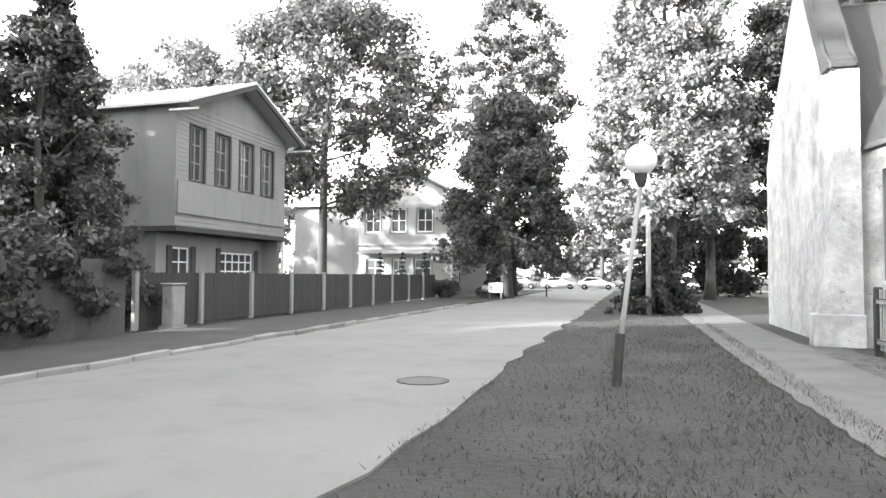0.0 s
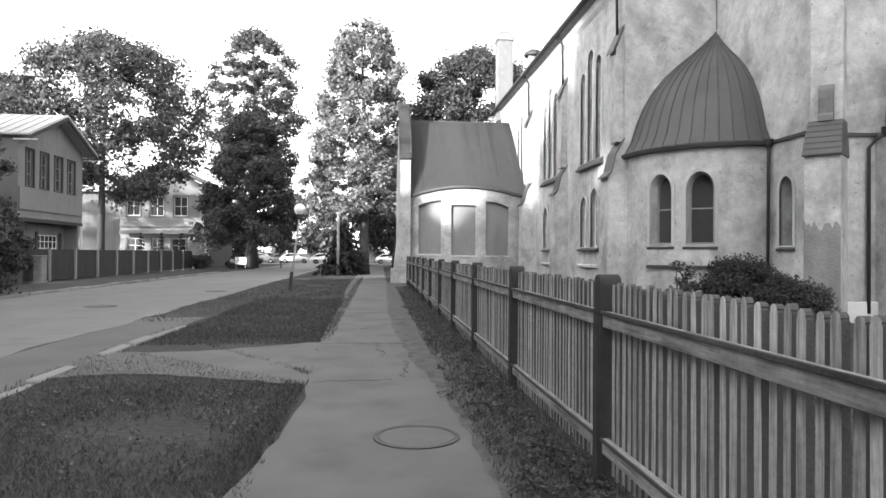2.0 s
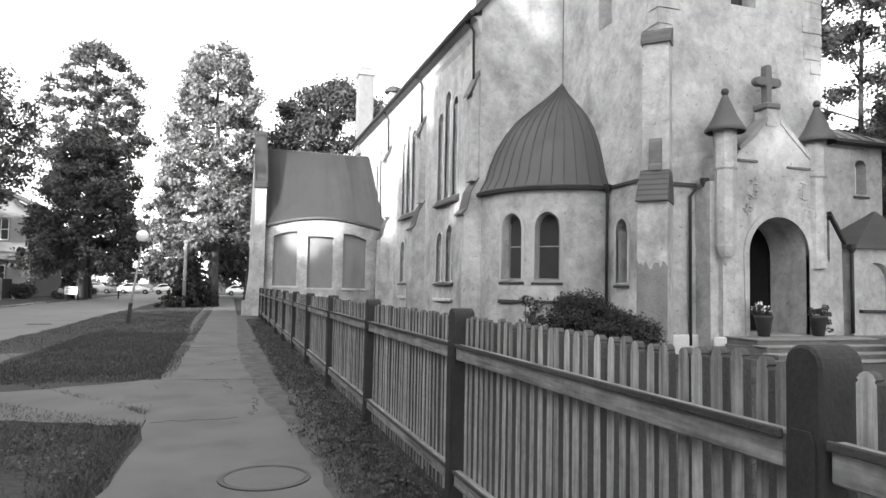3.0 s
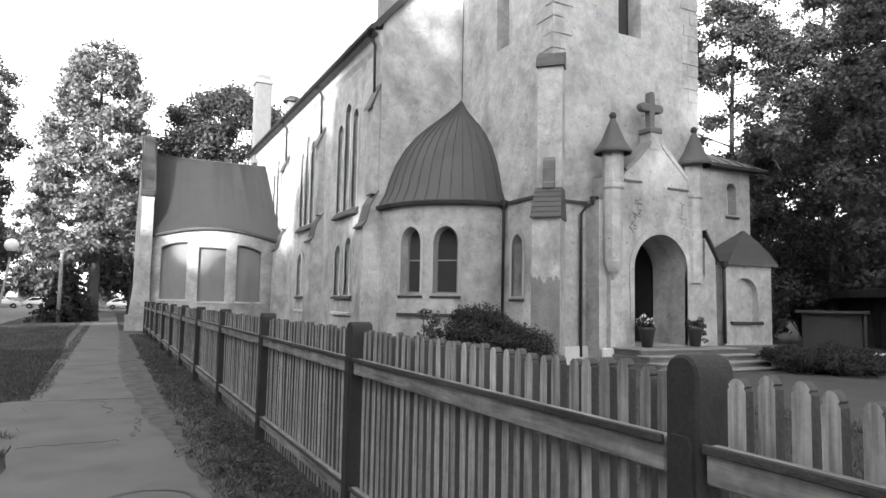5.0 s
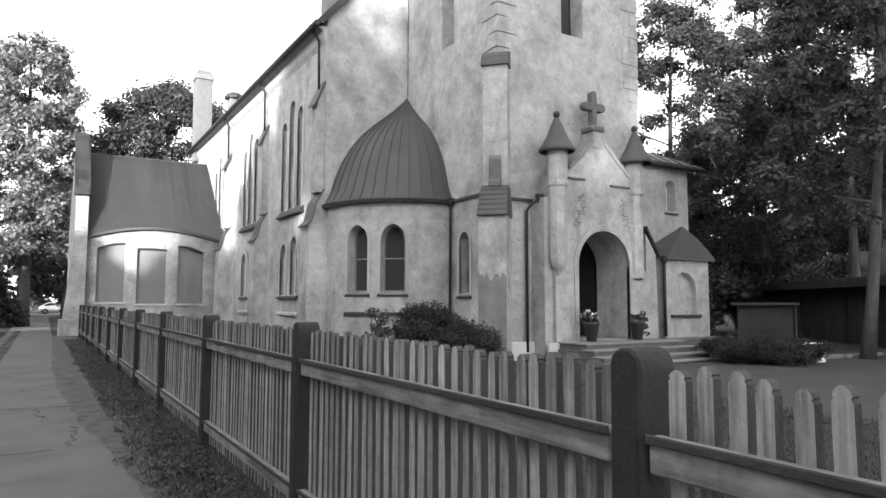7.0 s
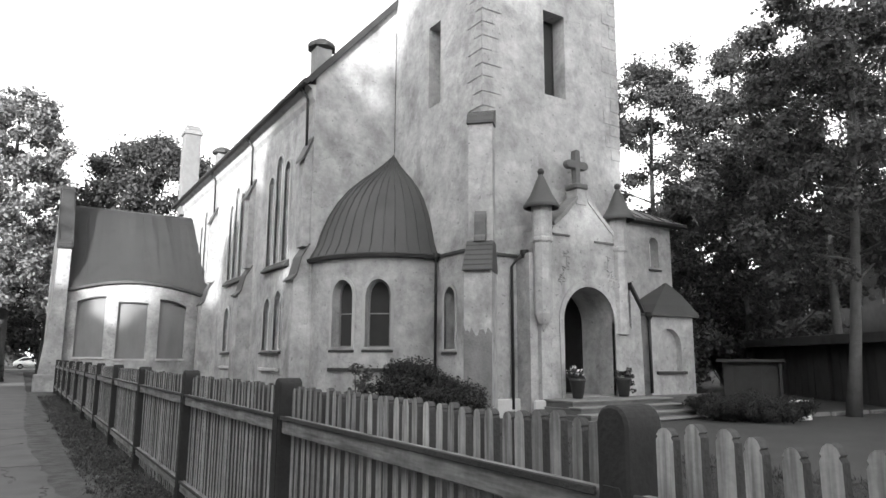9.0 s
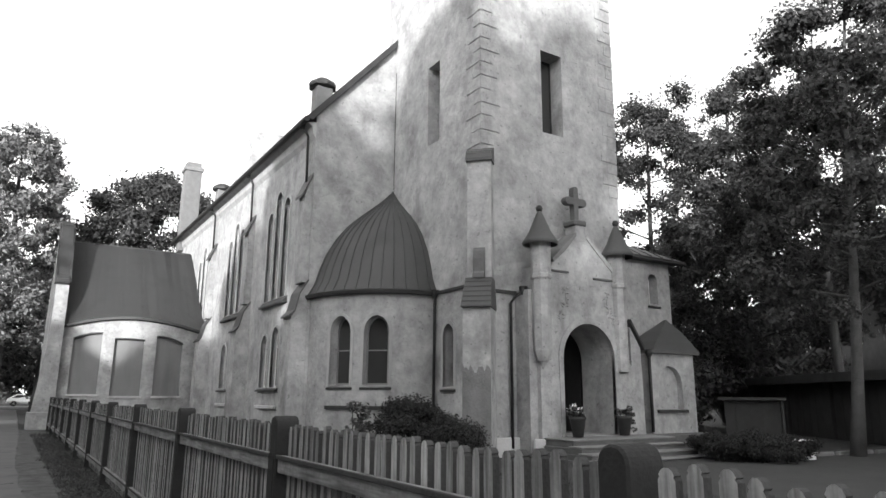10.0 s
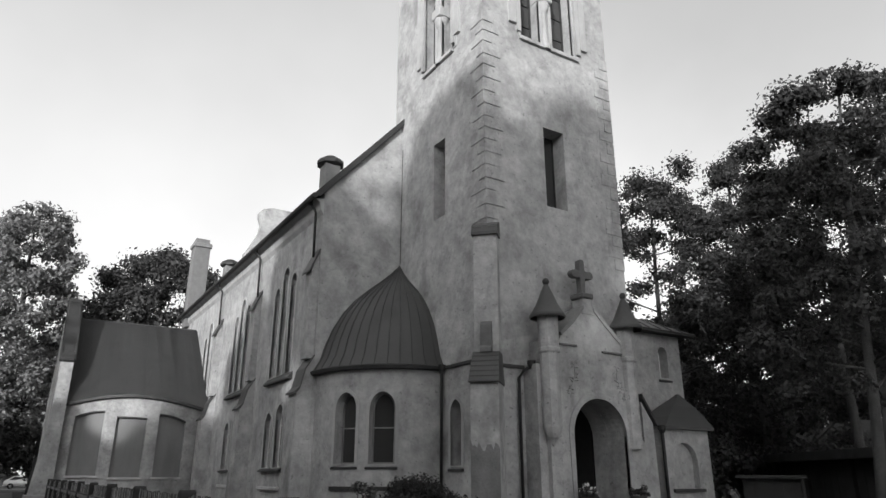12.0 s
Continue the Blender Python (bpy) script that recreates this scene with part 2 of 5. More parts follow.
def arch(u0, u1, z0, z1, pointed=False, n=8):
    """Outline of an opening with a round or pointed head; z1 is the crown."""
    w = (u1 - u0) / 2
    c = (u0 + u1) / 2
    rise = min(w * (1.25 if pointed else 1.0), z1 - z0 - 0.02)
    zs = z1 - rise
    pts = [(u0, z0), (u1, z0)]
    for i in range(2 * n + 1):
        f = i / (2 * n)
        if pointed:
            s = abs(1 - 2 * f)
            h = rise * math.sqrt(max(0, 1 - s ** 1.7)) if s > 0.02 else rise
            pts.append((u1 + (u0 - u1) * f, zs + h))
        else:
            pts.append((c + w * math.cos(math.pi * f), zs + rise * math.sin(math.pi * f)))
    return pts


def rect(u0, u1, z0, z1):
    return [(u0, z0), (u1, z0), (u1, z1), (u0, z1)]


def wall(outline, holes, place, thick, cuts=()):
    """A wall with openings right through it. place(u, z, d) gives the world point, d metres behind the face."""
    bm = bmesh.new()
    for loop in (outline, *holes):
        vs = [bm.verts.new((p[0], p[1], 0)) for p in loop]
        for i in range(len(vs)):
            bm.edges.new((vs[i], vs[(i + 1) % len(vs)]))
    bmesh.ops.triangle_fill(bm, use_beauty=True, use_dissolve=False, edges=bm.edges)
    for u in cuts:
        bmesh.ops.bisect_plane(bm, geom=bm.verts[:] + bm.edges[:] + bm.faces[:], plane_co=(u, 0, 0), plane_no=(1, 0, 0))
    r = bmesh.ops.extrude_face_region(bm, geom=bm.faces[:])
    for v in r["geom"]:
        if isinstance(v, bmesh.types.BMVert):
            v.co.z = 1
    for v in bm.verts:
        v.co = Vector(place(v.co.x, v.co.y, v.co.z * thick))
    return bm


def ring(outline, w, place, d0, d1, cuts=()):
    """A frame of width w round an opening."""
    c = Vector((sum(p[0] for p in outline) / len(outline), sum(p[1] for p in outline) / len(outline)))
    pts = [Vector(p) for p in outline]
    outer = []
    for i, p in enumerate(pts):
        a, b = pts[i - 1], pts[(i + 1) % len(pts)]
        t = (b - a)
        nrm = Vector((t.y, -t.x)).normalized()
        if nrm.dot(p - c) < 0:
            nrm = -nrm
        outer.append(tuple(p + nrm * w))
    bm = wall(outer, [outline], lambda u, z, d: place(u, z, d0 + d), d1 - d0, cuts)
    return bm


def on_x(x, s=1):
    """A wall in the plane x, seen from the low-x side (s=1) or from the high-x side (s=-1); u is y."""
    return lambda u, z, d: (x + s * d, u, z)


def on_y(y, s=1):
    return lambda u, z, d: (u, y + s * d, z)


def window(parent, outline, place, depth, frame_w=0.06, bars_v=1, bars_h=2, sill=0.0, material=None, glass=None, sill_mat=None, name="window"):
    """Casement in an opening: frame with glazing bars, panes, and a sill."""
    material, glass, sill_mat = material or M_FRAME, glass or M_GLASS, sill_mat or M_FLASH
    us, zs = [p[0] for p in outline], [p[1] for p in outline]
    u0, u1, z0, z1 = min(us), max(us), min(zs), max(zs)
    inner = [((u0 + u1) / 2 + (u - (u0 + u1) / 2) * (1 - 2 * frame_w / (u1 - u0)), (z0 + z1) / 2 + (z - (z0 + z1) / 2) * (1 - 2 * frame_w / (z1 - z0))) for u, z in outline]
    bm = wall(outline, [inner], lambda u, z, d: place(u, z, depth + d), 0.06)
    win = part(name, bm, material, parent)

    def bar(ua, ub, za, zb):
        bm = bmesh.new()
        vs = [bm.verts.new(place(u, z, d)) for u, z, d in ((ua, za, depth), (ub, za, depth), (ub, zb, depth), (ua, zb, depth), (ua, za, depth + 0.05), (ub, za, depth + 0.05), (ub, zb, depth + 0.05), (ua, zb, depth + 0.05))]
        for f in ((0, 1, 2, 3), (4, 5, 6, 7), (0, 1, 5, 4), (1, 2, 6, 5), (2, 3, 7, 6), (3, 0, 4, 7)):
            bm.faces.new([vs[i] for i in f])
        part("glazing_bar", bm, material, win)
    b = frame_w * 0.35
    for i in range(bars_v):
        u = u0 + (u1 - u0) * (i + 1) / (bars_v + 1)
        bar(u - b, u + b, z0 + frame_w, z1 - frame_w)
    for i in range(bars_h):
        z = z0 + (z1 - z0) * (i + 1) / (bars_h + 1)
        bar(u0 + frame_w * 0.5, u1 - frame_w * 0.5, z - b, z + b)
    part("pane", wall(inner, [], lambda u, z, d: place(u, z, depth + 0.03 + d), 0.006), glass, win)
    if sill:
        bm = bmesh.new()
        vs = [bm.verts.new(place(u, z, d)) for u, z, d in ((u0 - 0.08, z0 - 0.14, -sill), (u1 + 0.08, z0 - 0.14, -sill), (u1 + 0.08, z0 - 0.08, -sill), (u0 - 0.08, z0 - 0.08, -sill), (u0 - 0.08, z0 - 0.14, depth), (u1 + 0.08, z0 - 0.14, depth), (u1 + 0.08, z0 + 0.01, depth), (u0 - 0.08, z0 + 0.01, depth))]
        for f in ((0, 1, 2, 3), (4, 5, 6, 7), (0, 1, 5, 4), (1, 2, 6, 5), (2, 3, 7, 6), (3, 0, 4, 7)):
            bm.faces.new([vs[i] for i in f])
        part("sill", bm, sill_mat, win)
    return win


def fan(name, n, centres, radii, size, material, parent=None, flat=0.35, seed=1, kind="", shell=0.55, droop=0.0, soft=False):
    """A mass of small leaf blades round many centres."""
    rng = np.random.default_rng(seed)
    c, rd = np.asarray(centres, float), np.asarray(radii, float)
    wgt = rd ** 2 / (rd ** 2).sum()
    idx = rng.choice(len(c), n, p=wgt)
    d = rng.normal(size=(n, 3))
    d /= np.linalg.norm(d, axis=1)[:, None]
    rr = shell + (1 - shell) * rng.random(n) + 0.12 * rng.normal(size=n)
    if soft:
        rr = np.minimum(np.abs(rng.normal(size=n)) * 0.75, 1.3 * rng.random(n) ** 0.3)
    p = c[idx] + d * (rd[idx] * rr)[:, None] * np.array([1, 1, 0.7])
    if parent is not None:
        p -= np.array(base_of(parent))
    nrm = d + rng.normal(size=(n, 3)) * 0.7
    nrm[:, 2] += flat
    nrm /= np.linalg.norm(nrm, axis=1)[:, None]
    t = np.cross(nrm, rng.normal(size=(n, 3)))
    t[:, 2] -= droop
    t /= np.linalg.norm(t, axis=1)[:, None]
    b = np.cross(nrm, t)
    s = size * (0.55 + 0.9 * rng.random(n))[:, None]
    quad = np.stack([p - t * s * 0.5, p + b * s * 0.32 + t * s * 0.05, p + t * s * 0.5, p - b * s * 0.32 + t * s * 0.05], 1).reshape(-1, 3)
    return raw(name, quad, 4, material, parent, kind)


def raw(name, verts, k, material, parent=None, kind=""):
    n = len(verts) // k
    me = bpy.data.meshes.new(name)
    me.vertices.add(n * k)
    me.vertices.foreach_set("co", np.ascontiguousarray(verts, dtype=np.float32).ravel())
    me.loops.add(n * k)
    me.loops.foreach_set("vertex_index", np.arange(n * k, dtype=np.int32))
    me.polygons.add(n)
    me.polygons.foreach_set("loop_start", np.arange(0, n * k, k, dtype=np.int32))
    me.update()
    me.validate()
    me.materials.append(material)
    ob = new(name, me)
    ob.parent = parent
    return tagged(ob, kind=kind) if kind else ob


# ---- ground, road, paths ----
def sheet(name, x0, x1, y0, y1, z, material, label, category, nx=1, ny=1, wob=0.0, thick=0.06, seed=3):
    """A flat layer with uneven edges."""
    rng = random.Random(seed)
    bm = bmesh.new()
    left = [(x0 + rng.uniform(-wob, wob), y0 + (y1 - y0) * i / ny) for i in range(ny + 1)]
    right = [(x1 + rng.uniform(-wob, wob), y0 + (y1 - y0) * i / ny) for i in range(ny + 1)]
    rows = []
    for a, b in zip(left, right):
        rows.append([(a[0] + (b[0] - a[0]) * k / nx, a[1]) for k in range(nx + 1)])
    lo = [[bm.verts.new((p[0], p[1], z - thick)) for p in r] for r in rows]
    hi = [[bm.verts.new((p[0], p[1], z)) for p in r] for r in rows]
    for g in (lo, hi):
        for i in range(ny):
            for k in range(nx):
                bm.faces.new((g[i][k], g[i][k + 1], g[i + 1][k + 1], g[i + 1][k]))
    for i in range(ny):
        bm.faces.new((lo[i][0], hi[i][0], hi[i + 1][0], lo[i + 1][0]))
        bm.faces.new((lo[i][nx], lo[i + 1][nx], hi[i + 1][nx], hi[i][nx]))
    for k in range(nx):
        bm.faces.new((lo[0][k], lo[0][k + 1], hi[0][k + 1], hi[0][k]))
        bm.faces.new((lo[ny][k], hi[ny][k], hi[ny][k + 1], lo[ny][k + 1]))
    return tagged(part(name, bm, material, None), label, category, kind="structure")


def ground_height(x, y):
    if x < -3.9:
        return -0.03
    yard = max(0.0, min(1.0, (x - 2.0) / 6.0))
    return -0.01 * yard + 0.012 * noise.noise((x * 0.8, y * 0.8, 0))


bm = bmesh.new()
xs = [-900, -300, -120, -60, -40, -30, -24, -20, -17, -14, -12.2] + [-11.6, -4.2, -3.8, -3.4, -3, -2.5, -2, -1.5, -1, -0.5, 0, 0.5, 1, 1.5, 2, 2.5, 3, 4, 5, 6, 7, 8, 10, 14, 20, 30, 45, 80, 300, 900]
ys = [-900, -200, -60, -20, -8, -4] + [0.5 * i for i in range(0, 40)] + [20, 22, 25, 28, 32, 36, 42, 50, 60, 75, 95, 130, 300, 1500]
grid = [[bm.verts.new((x, y, ground_height(x, y) if y < 90 else -0.05)) for x in xs] for y in ys]
for i in range(len(ys) - 1):
    for k in range(len(xs) - 1):
        bm.faces.new((grid[i][k], grid[i][k + 1], grid[i + 1][k + 1], grid[i + 1][k]))
tagged(part("ground", bm, M_SOIL, None, smooth=True), "short patchy grass and bare soil verge", "ground", kind="structure")
sheet("road", -11.7, -5.3, -60, 150, 0.0, M_ROAD, "pale worn asphalt street", "road", 2, 210, 0.14, 0.1)
sheet("road_apron", -5.296, -3.95, -60, 16, -0.008, M_LOT, "older darker asphalt along the street edge", "road", 1, 60, 0.05, 0.1, 4)
sheet("cross_road", -70, 80, 92, 100, 0.006, M_ROAD, "pale asphalt cross street", "road", 30, 2, 0.0, 0.1, 5)
rng = random.Random(6)


def along(y, keys):
    """Straight run between (y, x) keys."""
    for (ya, xa), (yb, xb) in zip(keys, keys[1:]):
        if y <= yb:
            return xa + (xb - xa) * max(0.0, (y - ya) / (yb - ya))
    return keys[-1][1]


EDGE_L = [(-30, -0.95), (4.3, -0.92), (5.5, -0.76), (7.2, -0.74), (11.0, -0.95), (20, -1.04), (29, -1.3), (75, -1.5)]
EDGE_R = [(-30, 0.78), (4.2, 0.76), (7.0, 0.7), (9.3, 0.46), (14.0, 0.3), (20, 0.3), (29, 0.45), (75, 0.6)]
steps_y = [-30 + 0.3 * i for i in range(350)]
outline = [(along(y, EDGE_L) + rng.uniform(-0.035, 0.035), y) for y in steps_y] + [(along(y, EDGE_R) + rng.uniform(-0.045, 0.045), y) for y in reversed(steps_y)]
tagged(part("pavement", prism(outline, "z", -0.07, 0.03), M_PATH, None), "worn asphalt footpath with ragged edges", "footpath", kind="structure")
rng = random.Random(7)
near = [(-3.9, 8.2), (-3.3, 8.45), (-2.7, 8.45), (-2.1, 8.2), (-1.5, 7.95), (-1.1, 7.75), (-0.8, 7.62)]
far = [(-0.8, 11.3), (-1.0, 11.25), (-1.5, 10.95), (-2.1, 10.6), (-2.65, 10.3), (-3.3, 10.25), (-3.9, 10.4)]
edge = []
for run in (near, far):
    for (xa, ya), (xb, yb) in zip(run, run[1:]):
        edge += [(xa + (xb - xa) * k / 3, ya + (yb - ya) * k / 3 + rng.uniform(-0.06, 0.06)) for k in range(3)]
    edge.append(run[-1])
tagged(part("crossing_path", prism(edge, "z", -0.08, 0.024), M_PATH, None), "asphalt crossing from footpath to street", "footpath", kind="structure")
sheet("pavement_left", -15.6, -12.0, -40, 75, 0.05, M_GRAVEL, "dark gravel pavement beside the hedge", "pavement", 1, 30, 0.08, 0.1, 8)
sheet("yard_paving", 8.5, 26, 4.5, 11.2, 0.02, M_FORE, "grey gravel church forecourt", "forecourt", 6, 4, 0.1, 0.1, 9)

kerb_mesh = None
for side, x, y0, n, lab in (("far", -11.85, -10, 62, "weathered concrete kerb stone"), ("near", -3.9, -2, 17, "sunken concrete kerb stone")):
    kerb = thing("kerb", (x, 0, 0), "row of worn concrete kerb stones", "kerb", kind="structure")
    if kerb_mesh is None:
        bm = box(-0.08, 0.08, 0.008, 0.985, -0.1, 0.1, 0.02)
        me = bpy.data.meshes.new("kerb_stone")
        bm.to_mesh(me)
        bm.free()
        me.materials.append(M_KERB)
        kerb_mesh = me
    rng = random.Random(len(side))
    for i in range(n):
        ob = new("kerb_stone", kerb_mesh)
        ob.parent = kerb
        ob.location = (rng.uniform(-0.03, 0.03), y0 + i, rng.uniform(-0.035, 0.01) - (rng.uniform(0.04, 0.1) if side == "near" else 0))
        ob.rotation_euler = (rng.uniform(-0.015, 0.015), rng.uniform(-0.08, 0.08), rng.uniform(-0.02, 0.02))


# ---- the church ----
church = thing("church", (12.85, 30, 0), "old pale plastered church with dark metal roofs and square tower", "church")
TX, TY, TR, TB = 10.2, 14.2, 15.5, 19.35
NX, NE = 7.35, 40.8
# tower
sl_f = rect(12.45, 13.28, 9.2, 11.87)
bel_f = [arch(11.7, 12.52, 14.95, 18.4), arch(13.02, 13.95, 14.95, 18.4)]
slot_s = rect(16.4, 17.1, 9.2, 11.87)
bel_s = [arch(15.75, 16.6, 14.95, 18.4), arch(17.0, 17.85, 14.95, 18.4)]
part("tower_wall", wall(rect(TX, TR, 0, 21), [arch(12.33, 14.25, 0.5, 3.48), sl_f, *bel_f], on_y(TY), 0.6), M_PLASTER, church)
win_small = arch(15.55, 16.1, 1.75, 3.5, True)
part("tower_wall", wall(rect(TY + 0.6, 19.9, 0, 21), [slot_s, *bel_s, win_small], on_x(TX), 0.6), M_PLASTER, church)
part("tower_wall", wall(rect(TY + 0.6, 19.9, 0, 21), [], on_x(TR, -1), 0.6), M_PLASTER, church)
part("tower_wall", box(TX + 0.6, TR - 0.6, 19.3, 19.9, 8, 21), M_PLASTER, church)
part("belfry_floor", box(TX + 0.6, TR - 0.6, TY + 0.6, 19.3, 13.9, 14.1), M_DARK, church)
part("tower_floor", box(TX + 0.6, TR - 0.6, TY + 0.6, 19.3, 8.0, 8.2), M_DARK, church)
bm = prism([(TX - 0.4, TY - 0.4), (TR + 0.4, TY - 0.4), (TR + 0.4, 20.3), (TX - 0.4, 20.3)], "z", 21.0, 21.4)
part("tower_cornice", bm, M_TRIM, church)
bm = bmesh.new()
r = bmesh.ops.create_cone(bm, segments=4, radius1=4.2, radius2=0.02, depth=7)
bmesh.ops.rotate(bm, verts=bm.verts, matrix=Matrix.Rotation(math.pi / 4, 3, "Z"))
bmesh.ops.translate(bm, verts=bm.verts, vec=(12.85, 17.05, 24.9))
part("tower_roof", bm, M_ROOF, church)
for o, pl in ((sl_f, on_y(TY)), (slot_s, on_x(TX))):
    window(church, o, pl, 0.52, 0.04, 0, 0, material=M_SHUT)
for o, pl in [(b, on_y(TY)) for b in bel_f] + [(b, on_x(TX)) for b in bel_s]:
    window(church, o, pl, 0.42, 0.06, 0, 3, material=M_SHUT, name="belfry_window")
    part("archivolt", ring(o, 0.1, pl, -0.04, 0.08), M_TRIM, church)
window(church, win_small, on_x(TX), 0.4, 0.06, 0, 2, 0.06)
part("window_surround", ring(win_small, 0.1, on_x(TX), -0.025, 0.05), M_TRIM, church)
# belfry recess frames and colonnettes
for pl, a, b, c in ((on_y(TY), 11.22, 14.55, 12.77), (on_x(TX), 15.45, 18.2, 16.8)):
    for u0, u1, z0 in ((a, a + 0.28, 15.35), (a + 0.3, a + 0.46, 15.1), (b - 0.28, b, 15.35), (b - 0.46, b - 0.3, 15.1)):
        part("pilaster", wall(rect(u0, u1, z0, 19.2), [], lambda u, z, d, pl=pl: pl(u, z, d - 0.09), 0.1), M_TRIM, church)
    for u0, u1 in ((a + 0.4, c - 0.15), (c + 0.15, b - 0.4)):
        part("belfry_sill", wall(rect(u0, u1, 14.82, 14.94), [], lambda u, z, d, pl=pl: pl(u, z, d - 0.1), 0.4), M_TRIM, church)
    p0 = pl(c, 14.95, 0.12)
    part("colonnette", lathe(p0[0], p0[1], [(0.24, 14.85), (0.24, 15.05), (0.16, 15.12), (0.15, 16.3), (0.17, 16.32), (0.2, 16.4), (0.27, 16.65), (0.25, 16.7)], 14), M_TRIM, church, smooth=True)
    part("capital_block", box(p0[0] - 0.27, p0[0] + 0.27, p0[1] - 0.27, p0[1] + 0.27, 16.7, 17.1, 0.03), M_TRIM, church)
# quoins
rng = random.Random(5)
for side in (0, 1):
    z = 8.35 if side == 0 else 7.6
    i = 0
    while z < 15.0:
        h = rng.uniform(0.36, 0.46)
        la, lb = (0.62, 0.36) if i % 2 else (0.36, 0.66)
        la, lb = la + rng.uniform(-0.06, 0.06), lb + rng.uniform(-0.06, 0.06)
        g = 0.02
        bm = bmesh.new()
        if side == 0:
            box(TX - 0.03, TX + la, TY - 0.03, TY - 0.001, z + g, z + h - g, 0.008, bm)
            box(TX - 0.03, TX - 0.001, TY - 0.001, TY + lb, z + g, z + h - g, 0.008, bm)
        else:
            box(TR - la, TR + 0.02, TY - 0.025, TY - 0.001, z + g, z + h - g, 0.008, bm)
        part("quoin", bm, M_PLASTER, church)
        z += h
        i += 1
# string courses and plinth of the tower foot
part("string_course", box(TX - 0.07, TX, TY, 16.6, 4.4, 4.48), M_FLASH, church)
part("string_course", box(TX, 11.3, TY - 0.07, TY, 4.22, 4.3), M_FLASH, church)
part("plinth", box(TX - 0.1, 11.5, TY - 0.1, TY - 0.002, -0.08, 0.47, 0.03), M_PLINTH, church)
part("plinth", box(TX - 0.1, TX - 0.002, TY, 17.0, -0.08, 0.47, 0.03), M_PLINTH, church)
# diagonal corner buttress
def diag(pts_prof, w, cx, cy, ang, name, material, bm=None):
    b = prism(pts_prof, "y", -w / 2, w / 2, bm)
    bmesh.ops.rotate(b, verts=b.verts, matrix=Matrix.Rotation(ang, 3, "Z"))
    bmesh.ops.translate(b, verts=b.verts, vec=(cx, cy, 0))
    return part(name, b, material, church)
A = radians(225)
diag([(0, -0.1), (0.95, -0.1), (0.9, 3.68), (0, 3.68)], 0.7, TX, TY, A, "corner_buttress", M_PLASTER)
rng = random.Random(17)
ragged = [(-0.352, 0.2), (0.352, 0.2)] + [(0.352 - 0.704 * k / 14, 2.12 + rng.uniform(-0.13, 0.13) + 0.1 * k / 14) for k in range(15)]
C45 = math.cos(math.pi / 4)
part("bare_render_patch", wall(ragged, [], lambda u, z, d: (TX - C45 * (0.957 - z * 0.0136 - d) + C45 * u, TY - C45 * (0.957 - z * 0.0136 - d) - C45 * u, z), 0.03), M_PLASTER_DK, church)
for i in range(6):
    d, z = 1.0 - i * 0.075, 3.68 + i * 0.135
    diag([(0, z), (d + 0.02, z), (d + 0.02, z + 0.03), (d - 0.06, z + 0.135), (0, z + 0.135)], 0.76 - i * 0.015, TX, TY, A, "tile_course", M_ROOF)
diag([(0.2, 4.48), (0.62, 4.48), (0.6, 4.6), (0.53, 4.66), (0.53, 5.0), (0.49, 5.2), (0.43, 5.3), (0.2, 5.32)], 0.3, TX, TY, A, "stone_finial", M_STONE)
diag([(0, 4.4), (0.42, 4.4), (0.4, 7.7), (0, 7.7)], 0.64, TX, TY, A, "upper_buttress", M_PLASTER)
diag([(0, 7.7), (0.48, 7.7), (0.48, 7.78), (0.38, 8.0), (0, 8.2)], 0.72, TX, TY, A, "buttress_cap", M_ROOF)
for w in (-0.2, 0.2):
    b = prism([(0, 7.78), (0.45, 7.78), (0.42, 7.95), (0.2, 8.12), (0, 8.2)], "y", w - 0.12, w + 0.12)
    bmesh.ops.rotate(b, verts=b.verts, matrix=Matrix.Rotation(A, 3, "Z"))
    bmesh.ops.translate(b, verts=b.verts, vec=(TX, TY, 0))
    part("broken_tile", b, M_ROOF, church)
# porch
PY = 13.5
door_arch = arch(12.33, 14.25, 0.5, 3.48, n=12)
gable = [(11.55, -0.1), (15.05, -0.1), (15.05, 2.2), (14.98, 2.32), (14.82, 2.5), (14.82, 4.78), (14.56, 4.86), (14.2, 5.2), (13.75, 5.6), (13.42, 5.92), (13.3, 6.0), (12.94, 6.0), (12.8, 5.86), (12.45, 5.52), (12.08, 5.2), (12.02, 5.0), (11.55, 4.95)]
part("porch_wall", wall(gable, [door_arch], on_y(PY), 0.699), M_PLASTER, church)
part("gable_coping", prism([(12.0, 5.18), (12.45, 5.58), (12.92, 6.03), (12.92, 5.93), (12.5, 5.46), (12.06, 5.1)], "y", PY - 0.07, PY + 0.5), M_PLASTER_DK, church, "weathered bare gable coping")
part("gable_coping", prism([(13.34, 6.02), (13.8, 5.62), (14.58, 4.9), (14.52, 4.84), (13.74, 5.52), (13.32, 5.92)], "y", PY - 0.04, PY + 0.5), M_PLASTER, church)
part("porch_plinth", box(11.24, 12.2, PY - 0.07, PY - 0.003, -0.08, 0.46, 0.03), M_PLINTH, church)
part("porch_archivolt", ring(door_arch, 0.16, on_y(PY), -0.03, 0.1), M_PLASTER, church)
part("porch_side", box(11.3, 11.56, PY + 0.15, TY - 0.002, 0.1, 4.3), M_PLASTER, church)
part("door_leaf", box(14.32, 14.4, 14.95, 15.95, 0.5, 3.4, 0.01), M_SHUT, church, "dark timber door leaf standing open")
part("door_leaf", box(12.18, 12.26, 14.95, 15.95, 0.5, 3.4, 0.01), M_SHUT, church, "dark timber door leaf standing open")
